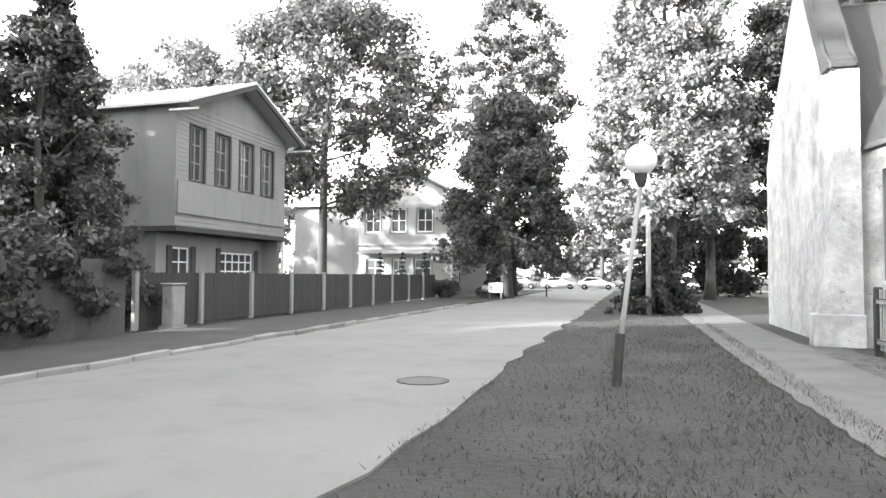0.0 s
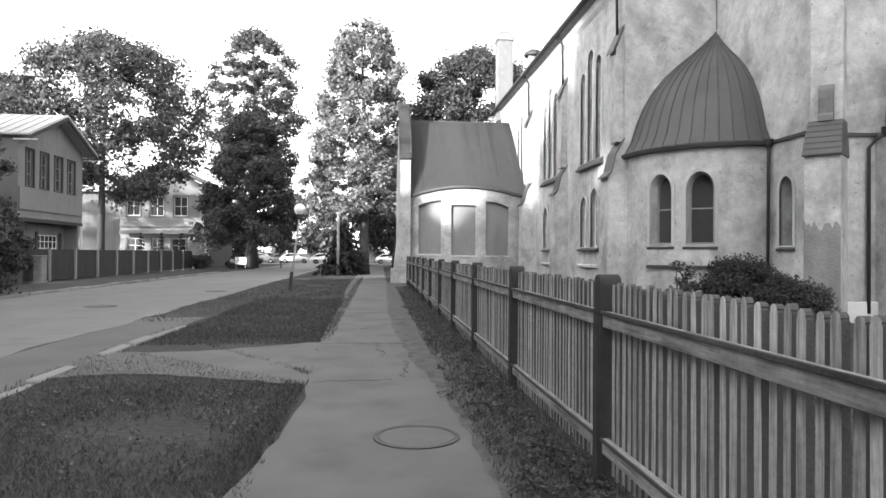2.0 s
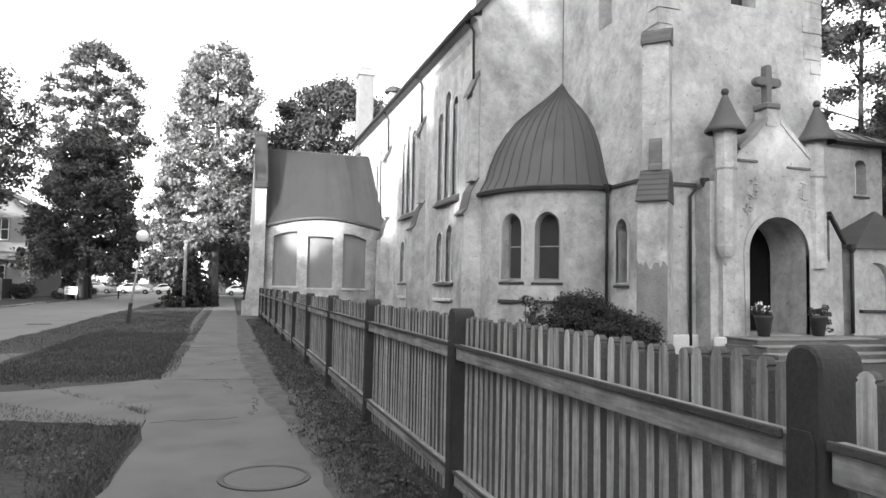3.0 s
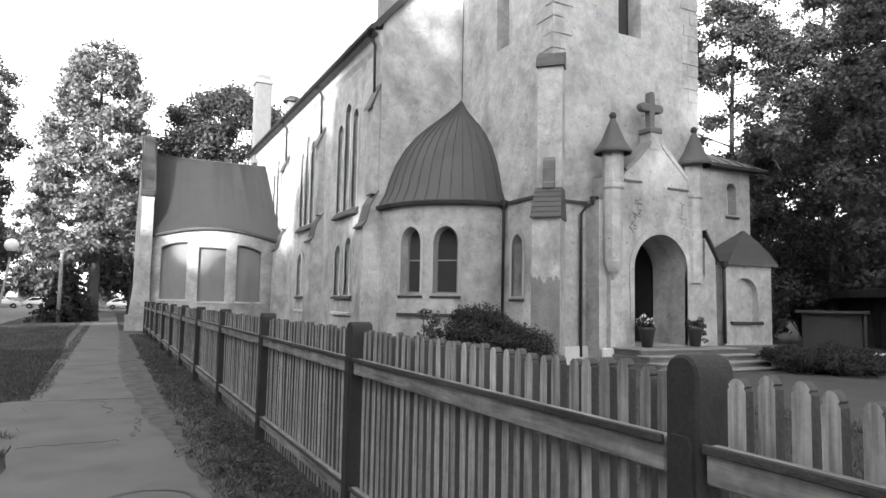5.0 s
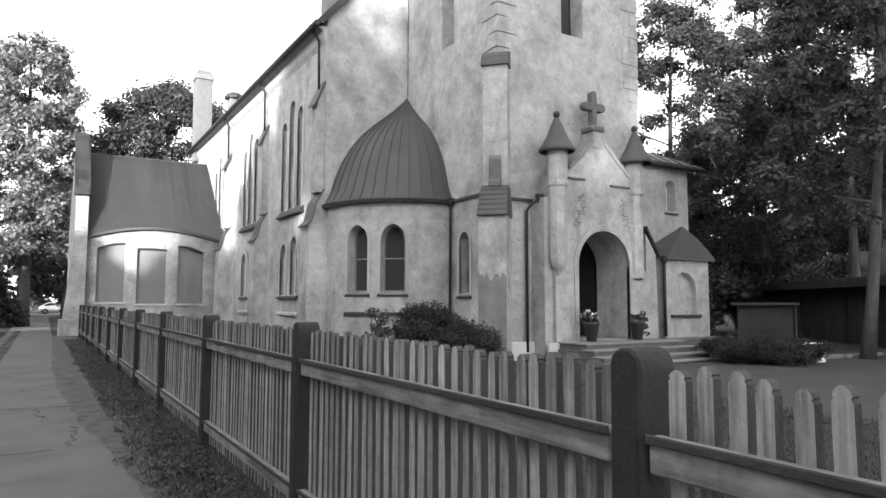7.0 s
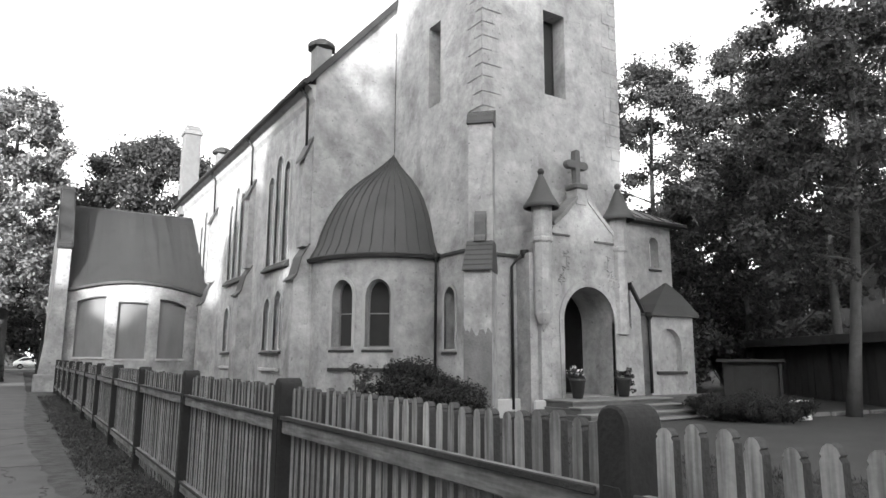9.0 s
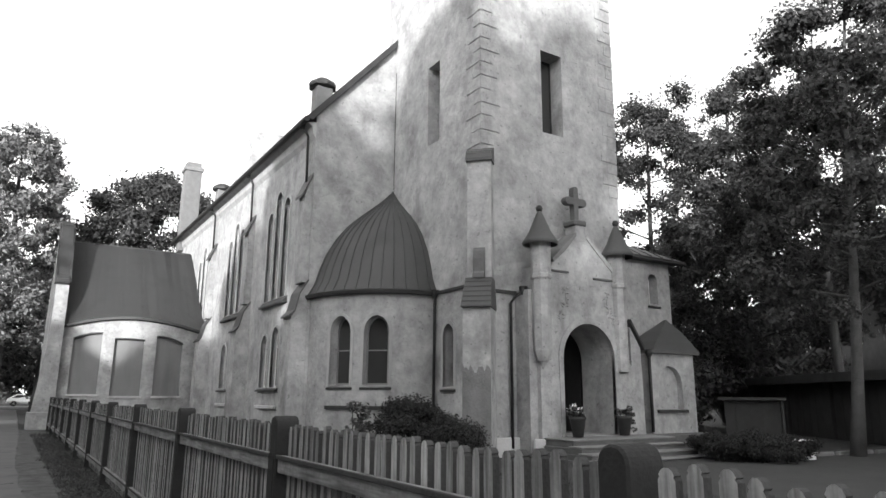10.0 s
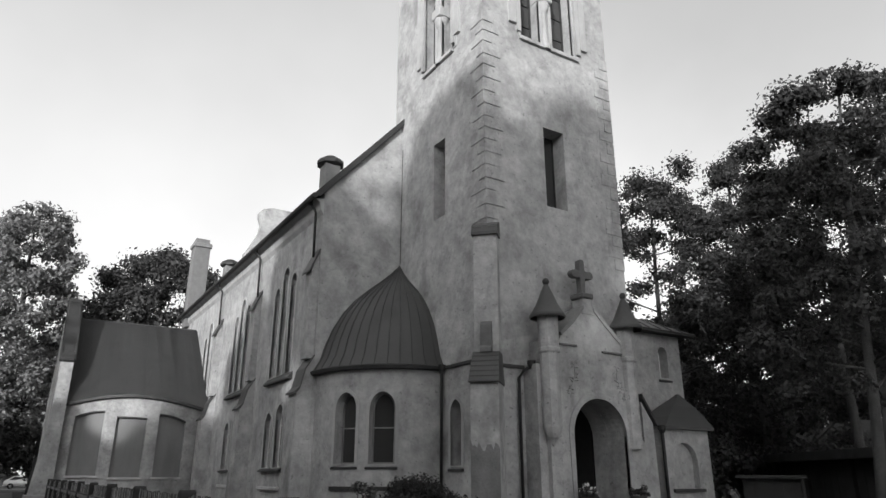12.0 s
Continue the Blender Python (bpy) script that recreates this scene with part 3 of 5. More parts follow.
part("porch_floor", box(12.0, 14.6, TY - 0.01, 16.4, 0.3, 0.49), M_STONE, church)
part("inner_wall", box(TX + 0.6, TR - 0.6, 16.5, 16.7, 0.0, 8.0), M_DARK, church)
for px in (11.62, 14.55):
    lo = 2.42
    foot = [(0.02, lo - 0.22), (0.1, lo - 0.05), (0.16, lo), (0.2, lo + 0.1), (0.25, lo + 0.25)] if px < 13 else [(0.25, 2.2)]
    part("porch_colonnette", lathe(px, PY - 0.02 if px < 13 else PY + 0.06, foot + [(0.25, 4.55), (0.29, 4.6), (0.29, 4.68), (0.27, 4.72), (0.28, 5.55), (0.3, 5.58)], 8), M_PLASTER, church)
    part("cone_roof", lathe(px, PY - 0.02, [(0.47, 5.5), (0.5, 5.56), (0.46, 5.62), (0.31, 5.86), (0.16, 6.22), (0.07, 6.42), (0.03, 6.48)], 16), M_ROOF, church, smooth=True)
    part("ball", lathe(px, PY - 0.02, [(0.0, 6.43), (0.07, 6.45), (0.1, 6.53), (0.07, 6.6), (0.0, 6.63)], 12), M_FLASH, church, smooth=True)
part("pedestal", prism([(12.9, 5.8), (13.35, 5.8), (13.3, 6.25), (12.95, 6.25)], "y", PY - 0.02, PY + 0.4), M_PLASTER, church)
part("cross_base", box(12.88, 13.36, PY - 0.06, PY + 0.44, 6.25, 6.42, 0.04), M_STONE, church)
arm = [(0.08, 0.0), (0.075, 0.46), (0.1, 0.5), (0.26, 0.47), (0.36, 0.49), (0.41, 0.56), (0.41, 0.62), (0.36, 0.69), (0.26, 0.71), (0.1, 0.68), (0.085, 0.72), (0.1, 0.92), (0.09, 1.0), (0.05, 1.04)]
cross = prism([(13.1 + u, 6.4 + z) for u, z in arm] + [(13.1 - u, 6.4 + z) for u, z in arm[::-1]], "y", PY + 0.08, PY + 0.27)
bmesh.ops.bevel(cross, geom=cross.edges[:], offset=0.012, segments=1, affect="EDGES")
part("cross", cross, M_STONE, church, "weathered dark stone cross")
part("gable_moulding", box(12.0, 12.6, PY - 0.05, PY, 4.83, 4.88), M_STONE, church)
part("gable_moulding", box(13.55, 14.3, PY - 0.05, PY, 4.75, 4.8), M_STONE, church)
rng = random.Random(8)
for sx in (-1, 1):
    bm = bmesh.new()
    stem = [(13.28 + sx * (0.98 - 0.24 * k / 6 + 0.05 * math.sin(k * 1.3)), PY - 0.004, 3.45 + 0.98 * k / 6) for k in range(7)]
    tube(stem, [0.014] * 7, 5, bm)
    for k in range(20):
        f = rng.uniform(0.2, 5.8)
        p = Vector(stem[int(f)]).lerp(Vector(stem[int(f) + 1]), f % 1)
        a = rng.uniform(-0.4, 1.2) if k % 2 else math.pi - rng.uniform(-0.4, 1.2)
        ln = rng.uniform(0.1, 0.2)
        tube([p, p + Vector((ln * 0.5 * math.cos(a), -0.012, ln * 0.5 * math.sin(a))), p + Vector((ln * math.cos(a + 0.3), -0.004, ln * math.sin(a + 0.3)))], [0.01, 0.032, 0.006], 5, bm)
    part("plaster_ornament", bm, M_PLASTER, church)
part("porch_buttress", prism([(15.0, 0.1), (15.45, 0.1), (15.4, 2.9), (15.0, 3.5)], "y", PY + 0.05, TY - 0.01), M_PLASTER, church)
part("buttress_slope", prism([(14.99, 3.6), (15.5, 2.85), (15.5, 2.95), (14.99, 3.72)], "y", PY - 0.02, TY - 0.02), M_FLASH, church)
# steps of the porch
steps = thing("porch_steps", (13.3, 12, 0), "worn stone steps before the church door", "steps", kind="structure")
for i, (yf, zt) in enumerate(((12.45, 0.482), (12.1, 0.345), (11.72, 0.2), (11.35, 0.07))):
    xa, xb = 11.6 - 0.06 * i, 15.25 + 0.03 * i
    part("step", box(xa, xb, yf, PY - 0.003 * (i + 1), -0.08, zt - 0.045, 0.015), M_STONE, steps)
    part("nosing", box(xa - 0.03, xb + 0.03, yf - 0.04, yf + 0.42 if i else PY - 0.002, zt - 0.043, zt, 0.012), M_CONC, steps)
# apse in the corner, quarter round
RC = 2.76
ax, ay = TX, TB


def bend(u, z, d):
    """u: arc length from the nave wall round to the tower."""
    a = math.pi + u / RC
    return (ax + (RC - d) * math.cos(a), ay + (RC - d) * math.sin(a), z)


ARC = RC * math.pi / 2
cuts = [ARC * k / 18 for k in range(1, 18)]
apse_wins = [arch(1.15, 1.85, 1.8, 3.75, True), arch(2.25, 2.98, 1.8, 3.75, True)]
part("apse_wall", wall(rect(0, ARC, 0, 4.4), apse_wins, bend, 0.45, cuts), M_PLASTER, church)
for o in apse_wins:
    w = window(church, o, bend, 0.3, 0.05, 0, 1, 0.05, material=M_STEEL)
    part("window_surround", ring(o, 0.09, bend, -0.03, 0.06, cuts), M_TRIM, church)
    u0, u1 = o[0][0], o[1][0]
    part("lower_sill", wall(rect(u0 - 0.06, u1 + 0.06, 1.12, 1.22), [], lambda u, z, d: bend(u, z, d - 0.09), 0.12), M_FLASH, church)
part("apse_plinth", wall(rect(0, ARC, -0.08, 0.42), [], lambda u, z, d: bend(u, z, d - 0.08), 0.1, cuts), M_PLINTH, church)
part("apse_eave", lathe(ax, ay, [(RC - 0.1, 4.36), (RC + 0.17, 4.38), (RC + 0.2, 4.47), (RC + 0.02, 4.56), (RC - 0.3, 4.56)], 24, None, math.pi, 1.5 * math.pi), M_FLASH, church)
prof = [(RC + 0.12, 4.5), (RC * 0.97, 4.85), (RC * 0.915, 5.35), (RC * 0.84, 5.85), (RC * 0.735, 6.35), (RC * 0.6, 6.8), (RC * 0.44, 7.2), (RC * 0.28, 7.55), (RC * 0.14, 7.88), (RC * 0.045, 8.15), (0.02, 8.3)]
dome = part("apse_roof", lathe(ax, ay, prof, 24, None, math.pi - 0.02, 1.5 * math.pi + 0.02), M_ROOF, church, "dark ogee sheet metal half dome with standing seams", smooth=True)
for k in range(12):
    a = math.pi + (k + 0.5) * math.pi / 24
    part("seam", tube([(ax + (r_ + 0.015) * math.cos(a), ay + (r_ + 0.015) * math.sin(a), z_) for r_, z_ in prof[:-1]], 0.018, 5), M_ROOF, dome)
part("apse_skirt", box(7.36, 7.4, 19.2, 19.3, 0.1, 0.4), M_PLINTH, church)


def downpipe(path, parent=church, r_=0.042):
    p = part("downpipe", tube(path, r_, 8), M_PIPE, parent, smooth=True)
    part("rain_hopper", lathe(path[0][0], path[0][1], [(0.05, path[0][2] - 0.12), (0.11, path[0][2]), (0.12, path[0][2] + 0.12)], 10), M_PIPE, parent)
    return p


downpipe([(TX - 0.1, 16.42, 4.4), (TX - 0.1, 16.42, 4.1), (TX - 0.12, 16.42, 0.2)])
downpipe([(11.35, TY - 0.3, 4.28), (11.2, TY - 0.16, 4.15), (11.07, TY - 0.1, 3.95), (11.07, TY - 0.1, 0.2)])
# thin dark tube added in place of the ragged plaster edge's dark line
part("lightning_cable", tube([(TX - 0.06, 19.2, 8.3), (TX - 0.05, 19.2, 12.6)], 0.011, 6), M_PIPE, church)
# nave
rz, re = 16.7, 10.35
lanc = []
for yc in (22.55, 27.95, 33.6):
    lanc += [arch(yc - 1.15, yc - 0.55, 4.75, 8.2, True), arch(yc - 0.33, yc + 0.33, 4.75, 8.6, True), arch(yc + 0.55, yc + 1.15, 4.75, 8.0, True)]
low = []
for yc in (22.75, 28.2):
    low += [arch(yc - 0.95, yc - 0.2, 1.75, 3.75, True), arch(yc + 0.2, yc + 0.95, 1.75, 3.55, True)]
part("nave_wall", wall(rect(TB, NE, 0, re), lanc + low, on_x(NX), 0.7), M_PLASTER, church)
for o in lanc + low:
    window(church, o, on_x(NX), 0.15, 0.06, 0, 4 if o in lanc else 2, 0.0)
    part("window_surround", ring(o, 0.09, on_x(NX), -0.03, 0.06), M_TRIM, church)
for yc in (22.55, 27.95, 33.6):
    part("long_sill", prism([(NX, 4.5), (NX - 0.16, 4.5), (NX - 0.16, 4.55), (NX, 4.74)], "y", yc - 1.3, yc + 1.3), M_FLASH, church)
for yc in (22.75, 28.2):
    part("long_sill", prism([(NX, 1.62), (NX - 0.12, 1.62), (NX - 0.12, 1.66), (NX, 1.74)], "y", yc - 1.05, yc + 1.05), M_FLASH, church)
    part("lower_sill", box(NX - 0.12, NX, yc - 1.0, yc + 1.0, 1.05, 1.16, 0.02), M_PLINTH, church)
sl = (rz - re) / 5.5
part("nave_front", wall([(NX + 0.7, 0), (10.19, 0), (10.19, re + sl * 2.84), (NX + 0.7, re + sl * 0.7)], [], on_y(TB), 0.6), M_PLASTER, church)
part("nave_front", prism([(NX, re), (NX + 0.7, re), (NX + 0.7, re + sl * 0.7)], "y", TB, TB + 0.6), M_PLASTER, church)
part("nave_front", wall([(15.51, 0), (17.64, 0), (17.64, re + sl * 0.7), (15.51, re + sl * 2.84)], [], on_y(TB), 0.6), M_PLASTER, church)
part("nave_wall", box(17.65, 18.35, TB + 0.6, NE, 0, re), M_PLASTER, church)
part("nave_end", wall([(NX + 0.7, 0), (17.65, 0), (17.65, re), (12.85, rz - 0.6), (NX + 0.7, re)], [], on_y(NE - 0.6), 0.6), M_PLASTER, church)
for s in (-1, 1):
    e = 12.85 + s * 5.85
    ez = re - 0.35 * sl + 0.12
    part("nave_roof", prism([(e, ez), (12.85, rz + 0.12), (12.85, rz + 0.3), (e, ez + 0.16)], "y", TB - 0.1, NE), M_ROOF, church)
part("nave_rake", prism([(NX - 0.2, re - 0.2), (10.19, re + sl * 2.84 + 0.02), (10.19, re + sl * 2.84 + 0.3), (NX - 0.4, re - 0.12)], "y", TB - 0.14, TB + 0.1), M_FLASH, church)
part("eave_moulding", prism([(NX, re - 0.75), (NX - 0.1, re - 0.6), (NX - 0.14, re - 0.35), (NX - 0.3, re - 0.25), (NX, re - 0.2)], "y", TB, NE), M_TRIM, church)
part("gutter", tube([(NX - 0.42, TB - 0.2, re - 0.22), (NX - 0.42, NE, re - 0.22)], 0.09, 8), M_PIPE, church)
for yb, up in ((TB, 1), (25.35, 1), (31.3, 0)):
    part("wall_buttress", prism([(NX, -0.1), (6.82, -0.1), (6.86, 3.85), (6.96, 4.0), (7.1, 4.55), (NX, 4.95)], "y", yb + 0.02, yb + 0.75), M_PLASTER, church)
    part("buttress_slope", prism([(6.78, 3.8), (6.78, 3.86), (6.95, 4.03), (7.08, 4.58), (NX, 5.0), (NX, 4.95), (7.1, 4.54), (6.97, 3.99), (6.87, 3.84)], "y", yb - 0.0, yb + 0.77), M_ROOF, church)
    part("upper_buttress", prism([(NX, 4.9), (7.12, 4.9), (7.12, 7.7), (NX, 8.3)], "y", yb + 0.12, yb + 0.65), M_PLASTER, church)
    part("buttress_slope", prism([(7.02, 7.62), (7.02, 7.7), (NX, 8.45), (NX, 8.3)], "y", yb + 0.06, yb + 0.7), M_ROOF, church)
    downpipe([(NX - 0.36, yb + 0.35, re - 0.25), (NX - 0.14, yb + 0.35, re - 0.6), (NX - 0.12, yb + 0.35, 8.2)])
part("nave_plinth", box(NX - 0.08, NX - 0.002, TB + 0.8, 33.5, -0.08, 0.55, 0.03), M_PLINTH, church)
# far gable with scrolls
scroll = [(7.6, 10.0)] + [(7.7 + 0.2 * k, 10.9 + 3.3 * (k / 13) ** 1.5) for k in range(14)] + [(10.4, 14.9), (10.8, 15.6), (11.2, 16.4), (11.3, 17.0), (11.12, 17.5), (11.1, 17.8), (11.35, 18.1), (12.0, 18.28), (13.7, 18.28), (14.35, 18.1), (14.6, 17.8), (14.58, 17.5), (14.4, 17.0), (14.5, 16.4), (14.9, 15.6), (15.3, 14.9), (18.1, 10.9), (18.1, 10.0)]
part("scroll_gable", prism(scroll, "y", NE + 0.01, NE + 0.5), M_PLASTER, church, "pale curved parapet gable")
ch = part("chimney", box(7.1, 8.0, 39.3, 40.2, 9.5, 14.6, 0.02), M_BRICK, church, "tall pale brick chimney")
part("chimney_cap", box(7.02, 8.08, 39.22, 40.28, 14.3, 14.55, 0.03), M_BRICK, ch)
part("chimney_cap", box(7.15, 7.95, 39.35, 40.15, 14.58, 14.85, 0.03), M_BRICK, ch)
for vx, vy, vz, hh in ((7.97, 20.6, 11.25, 1.0), (7.9, 33.6, 10.9, 1.0)):
    v = part("roof_vent", box(vx - 0.28, vx + 0.28, vy - 0.28, vy + 0.28, vz - 0.9, vz + hh - 0.25, 0.02), M_CONC, church)
    part("vent_hood", lathe(vx, vy, [(0.3, vz + hh - 0.3), (0.5, vz + hh - 0.24), (0.5, vz + hh - 0.16), (0.42, vz + hh - 0.04), (0.24, vz + hh + 0.08), (0.01, vz + hh + 0.12)], 8), M_FLASH, v)
# low wing to the right of the tower
part("wing_wall", wall(rect(15.5, 19.3, 0, 6.2), [arch(18.2, 18.65, 4.65, 5.7)], on_y(15.5), 0.5), M_PLASTER, church)
part("wing_wall", box(18.8, 19.3, 16.0, 19.3, 0, 6.2), M_PLASTER, church)
window(church, arch(18.2, 18.65, 4.65, 5.7), on_y(15.5), 0.35, 0.04, 0, 1, 0.05)
wr = bmesh.new()
wv = [wr.verts.new(v) for v in ((15.5, 15.1, 6.205), (19.75, 15.1, 6.205), (19.75, 19.29, 6.205), (15.5, 19.29, 6.205), (15.5, 17.2, 7.45))]
for f in ((0, 1, 2, 3), (0, 1, 4), (1, 2, 4), (2, 3, 4), (3, 0, 4)):
    wr.faces.new([wv[i] for i in f])
bmesh.ops.recalc_face_normals(wr, faces=wr.faces)
part("wing_roof", wr, M_ROOF_LT, church)
for k in range(7):
    wx = 15.8 + 0.55 * k
    ws = (19.75 - wx) / 4.25
    part("roof_seam", tube([(wx, 15.1, 6.22), (wx, 15.1 + 2.1 * ws, 6.22 + 1.245 * ws)], [0.022, 0.022], 5), M_ROOF, church)
part("wing_eave", box(15.5, 19.7, 15.12, 15.5, 6.12, 6.2), M_FLASH, church)

# side chapel that reaches to the street
chapel = thing("side_chapel", (4.5, 36, 0), "pale plastered side chapel with bowed wall and dark roof", "chapel")
CW = 5.7


def bow(u, z, d):
    f = u / CW
    return (1.65 + u, 34.0 - 1.35 * f - 4 * 1.0 * f * (1 - f) + d, z)




def eave_z(u):
    """The eave sweeps up over the middle of the bowed wall."""
    f = u / CW
    return 4.4 + 0.4 * math.sin(math.pi * min(1.0, f * 1.06) ** 0.9) + 0.06 * (1 - f)


cuts = [CW * k / 16 for k in range(1, 16)]
blind = []
for u0, u1, z0, za, zb, rise in ((0.41, 1.48, 1.5, 3.88, 4.11, 0.07), (1.95, 3.12, 1.43, 3.87, 3.82, 0.02), (3.6, 4.74, 1.44, 4.02, 3.75, 0.07)):
    blind.append([(u0, z0), (u1, z0), (u1, zb)] + [(u1 + (u0 - u1) * k / 6, zb + (za - zb) * k / 6 + rise * math.sin(math.pi * k / 6)) for k in range(1, 6)] + [(u0, za)])
part("bowed_wall", wall([(0, 0), (CW, 0)] + [(CW - CW * k / 16, eave_z(CW - CW * k / 16) + 0.02) for k in range(17)], blind, bow, 0.5, cuts), M_PLASTER, chapel)
for o in blind:
    b = part("blind_window", wall(o, [], lambda u, z, d: bow(u, z, d + 0.16), 0.05, cuts), M_BOARD, chapel)
    part("sill", wall(rect(o[0][0] - 0.05, o[1][0] + 0.05, o[0][1] - 0.09, o[0][1] - 0.01), [], lambda u, z, d: bow(u, z, d - 0.08), 0.2, cuts), M_PLINTH, b)
    part("drip_edge", wall([(p[0], p[1]) for p in o[2:]] + [(p[0], p[1] + 0.05) for p in o[2:][::-1]], [], lambda u, z, d: bow(u, z, d - 0.02), 0.14, cuts), M_FLASH, b)
bm = bmesh.new()
N = 16
for i in range(N + 1):
    e0, e1 = Vector(bow(CW * i / N, eave_z(CW * i / N) + 0.02, -0.22)), Vector((1.7 + 5.65 * i / N, 37.0, 8.85))
    bm.verts.new(e0)
    bm.verts.new(e1)
bm.verts.ensure_lookup_table()
for i in range(N):
    bm.faces.new((bm.verts[2 * i], bm.verts[2 * i + 2], bm.verts[2 * i + 3], bm.verts[2 * i + 1]))
bmesh.ops.solidify(bm, geom=bm.faces[:], thickness=0.1)
part("chapel_roof", bm, M_ROOF_LT, chapel, "dark sheet metal roof with faint seams", smooth=True)
part("chapel_roof", prism([(37.0, 8.75), (37.0, 8.9), (41.5, 4.7), (41.5, 4.55)], "x", 1.7, 7.3), M_ROOF, chapel)
part("eave_edge", wall([(CW * k / 16, eave_z(CW * k / 16) - 0.1) for k in range(17)] + [(CW - CW * k / 16, eave_z(CW - CW * k / 16) + 0.02) for k in range(17)], [], lambda u, z, d: bow(u, z, d - 0.22), 0.24, cuts), M_FLASH, chapel)
part("gable_wall", prism([(33.9, 0), (41.6, 0), (41.6, 5.2), (40.9, 6.3), (37.6, 9.3), (36.9, 9.55), (36.2, 9.3), (34.4, 6.4), (34.2, 6.25), (33.9, 6.25)], "x", 1.15, 1.64), M_PLASTER, chapel)
cop = prism([(33.85, 6.26), (34.5, 6.26), (36.3, 9.3), (36.9, 9.6), (37.2, 9.66), (36.9, 9.76), (36.5, 9.7), (36.0, 9.42), (34.9, 7.75), (34.3, 6.75), (33.85, 6.5)], "x", 1.08, 1.72)
bmesh.ops.bevel(cop, geom=cop.edges[:], offset=0.09, segments=3, affect="EDGES", clamp_overlap=True)
part("gable_coping", cop, M_FLASH, chapel)
part("corner_pier", prism([(0.72, 0), (1.64, 0), (1.64, 6.2), (1.2, 6.2), (1.1, 3.5)], "y", 33.6, 34.1), M_PLASTER, chapel)
part("pier_plinth", box(0.66, 1.68, 33.54, 34.1, 0, 0.75, 0.03), M_PLASTER, chapel)
part("end_wall", box(1.64, 7.3, 41.2, 41.6, 0, 4.6), M_PLASTER, chapel)

# niche beside the porch
niche = thing("stone_niche", (17.2, 14.6, 0), "small plastered niche house with dark pyramid roof", "niche")
n_arch = arch(16.62, 17.72, 1.15, 2.45)
part("niche_wall", wall(rect(16.27, 18.33, -0.1, 2.85), [n_arch], on_y(14.0), 0.3), M_PLASTER, niche)
part("niche_back", wall(n_arch, [], on_y(14.2), 0.08), M_PLASTER, niche)
part("niche_side", box(16.27, 16.57, 14.3, 15.48, 0.1, 2.85), M_PLASTER, niche)
part("niche_side", box(18.03, 18.33, 14.3, 15.48, 0.1, 2.85), M_PLASTER, niche)
part("niche_sill", box(16.5, 17.85, 13.9, 14.0, 1.05, 1.14, 0.01), M_FLASH, niche)
bm = bmesh.new()
rings = []
for hx, hy, cx, z in ((1.1, 0.66, 17.36, 2.82), (1.07, 0.65, 17.37, 2.92), (0.84, 0.52, 17.46, 3.2), (0.5, 0.32, 17.6, 3.55), (0.16, 0.12, 17.7, 3.84), (0.03, 0.03, 17.72, 3.96)):
    rings.append([bm.verts.new((cx + sx * hx, 14.5 + sy * hy, z)) for sx, sy in ((-1, -1), (1, -1), (1, 1), (-1, 1))])
for r0, r1 in zip(rings, rings[1:]):
    for k in range(4):
        bm.faces.new((r0[k], r0[(k + 1) % 4], r1[(k + 1) % 4], r1[k]))
bm.faces.new(rings[0])
bm.faces.new(rings[-1])
part("niche_roof", bm, M_ROOF, niche)
part("niche_base", box(16.0, 18.6, 13.6, 15.4, -0.08, 0.44, 0.03), M_STONE, niche)
downpipe([(16.22, 13.95, 2.8), (16.22, 13.95, 0.5)], niche, 0.05)

sheet("dirt_strip", 0.2, 1.3, -5, 34, 0.016, M_DIRT, "bare trodden dirt between footpath and fence", "dirt", 1, 90, 0.1, 0.06, 12)

# ---- picket fence ----
def slab_mesh(name, bm, material):
    me = bpy.data.meshes.new(name)
    bmesh.ops.recalc_face_normals(bm, faces=bm.faces)
    bm.to_mesh(me)
    bm.free()
    me.materials.append(material)
    return me


FX, BAY = 1.42, 2.8
posts = [1.35 + BAY * k for k in range(-2, 12)]
pickets = []
rng = random.Random(11)
for k in range(5):
    w, h, c = 0.047 + 0.003 * (k % 3), 1.325 + 0.004 * (k - 2), 0.018 + 0.004 * (k % 2)
    out = [(-w / 2, 0.13), (w / 2, 0.13), (w / 2, h - c * 1.7), (w / 2 - 0.006, h - c * 1.25), (w / 2 - 0.002, h - c), (w * 0.32, h - c * 0.35), (w * 0.12, h), (-w * 0.12, h), (-w * 0.32, h - c * 0.35), (-w / 2 + 0.002, h - c), (-w / 2 + 0.006, h - c * 1.25), (-w / 2, h - c * 1.7)]
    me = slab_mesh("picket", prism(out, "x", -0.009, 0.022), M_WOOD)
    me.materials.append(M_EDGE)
    # sides and tops take the darker slot, their shade painted in
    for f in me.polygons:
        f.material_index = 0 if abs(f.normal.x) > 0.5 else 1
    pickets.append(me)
pt = [(-0.058, -0.15), (0.058, -0.15), (0.058, 1.325), (0.05, 1.352), (0.03, 1.37), (0.0, 1.376), (-0.03, 1.37), (-0.05, 1.352), (-0.058, 1.325)]
pbm = prism(pt, "x", -0.005, 0.14)
bmesh.ops.bevel(pbm, geom=[e for e in pbm.edges], offset=0.008, segments=1, affect="EDGES")
post_me = slab_mesh("fence_post", pbm, M_POST)
panel_me = slab_mesh("panel", prism([(-0.04, 0.1), (0.045, 0.1), (0.045, 1.13), (0.03, 1.16), (-0.028, 1.16), (-0.04, 1.13)], "x", -0.012, 0.0), M_POST)
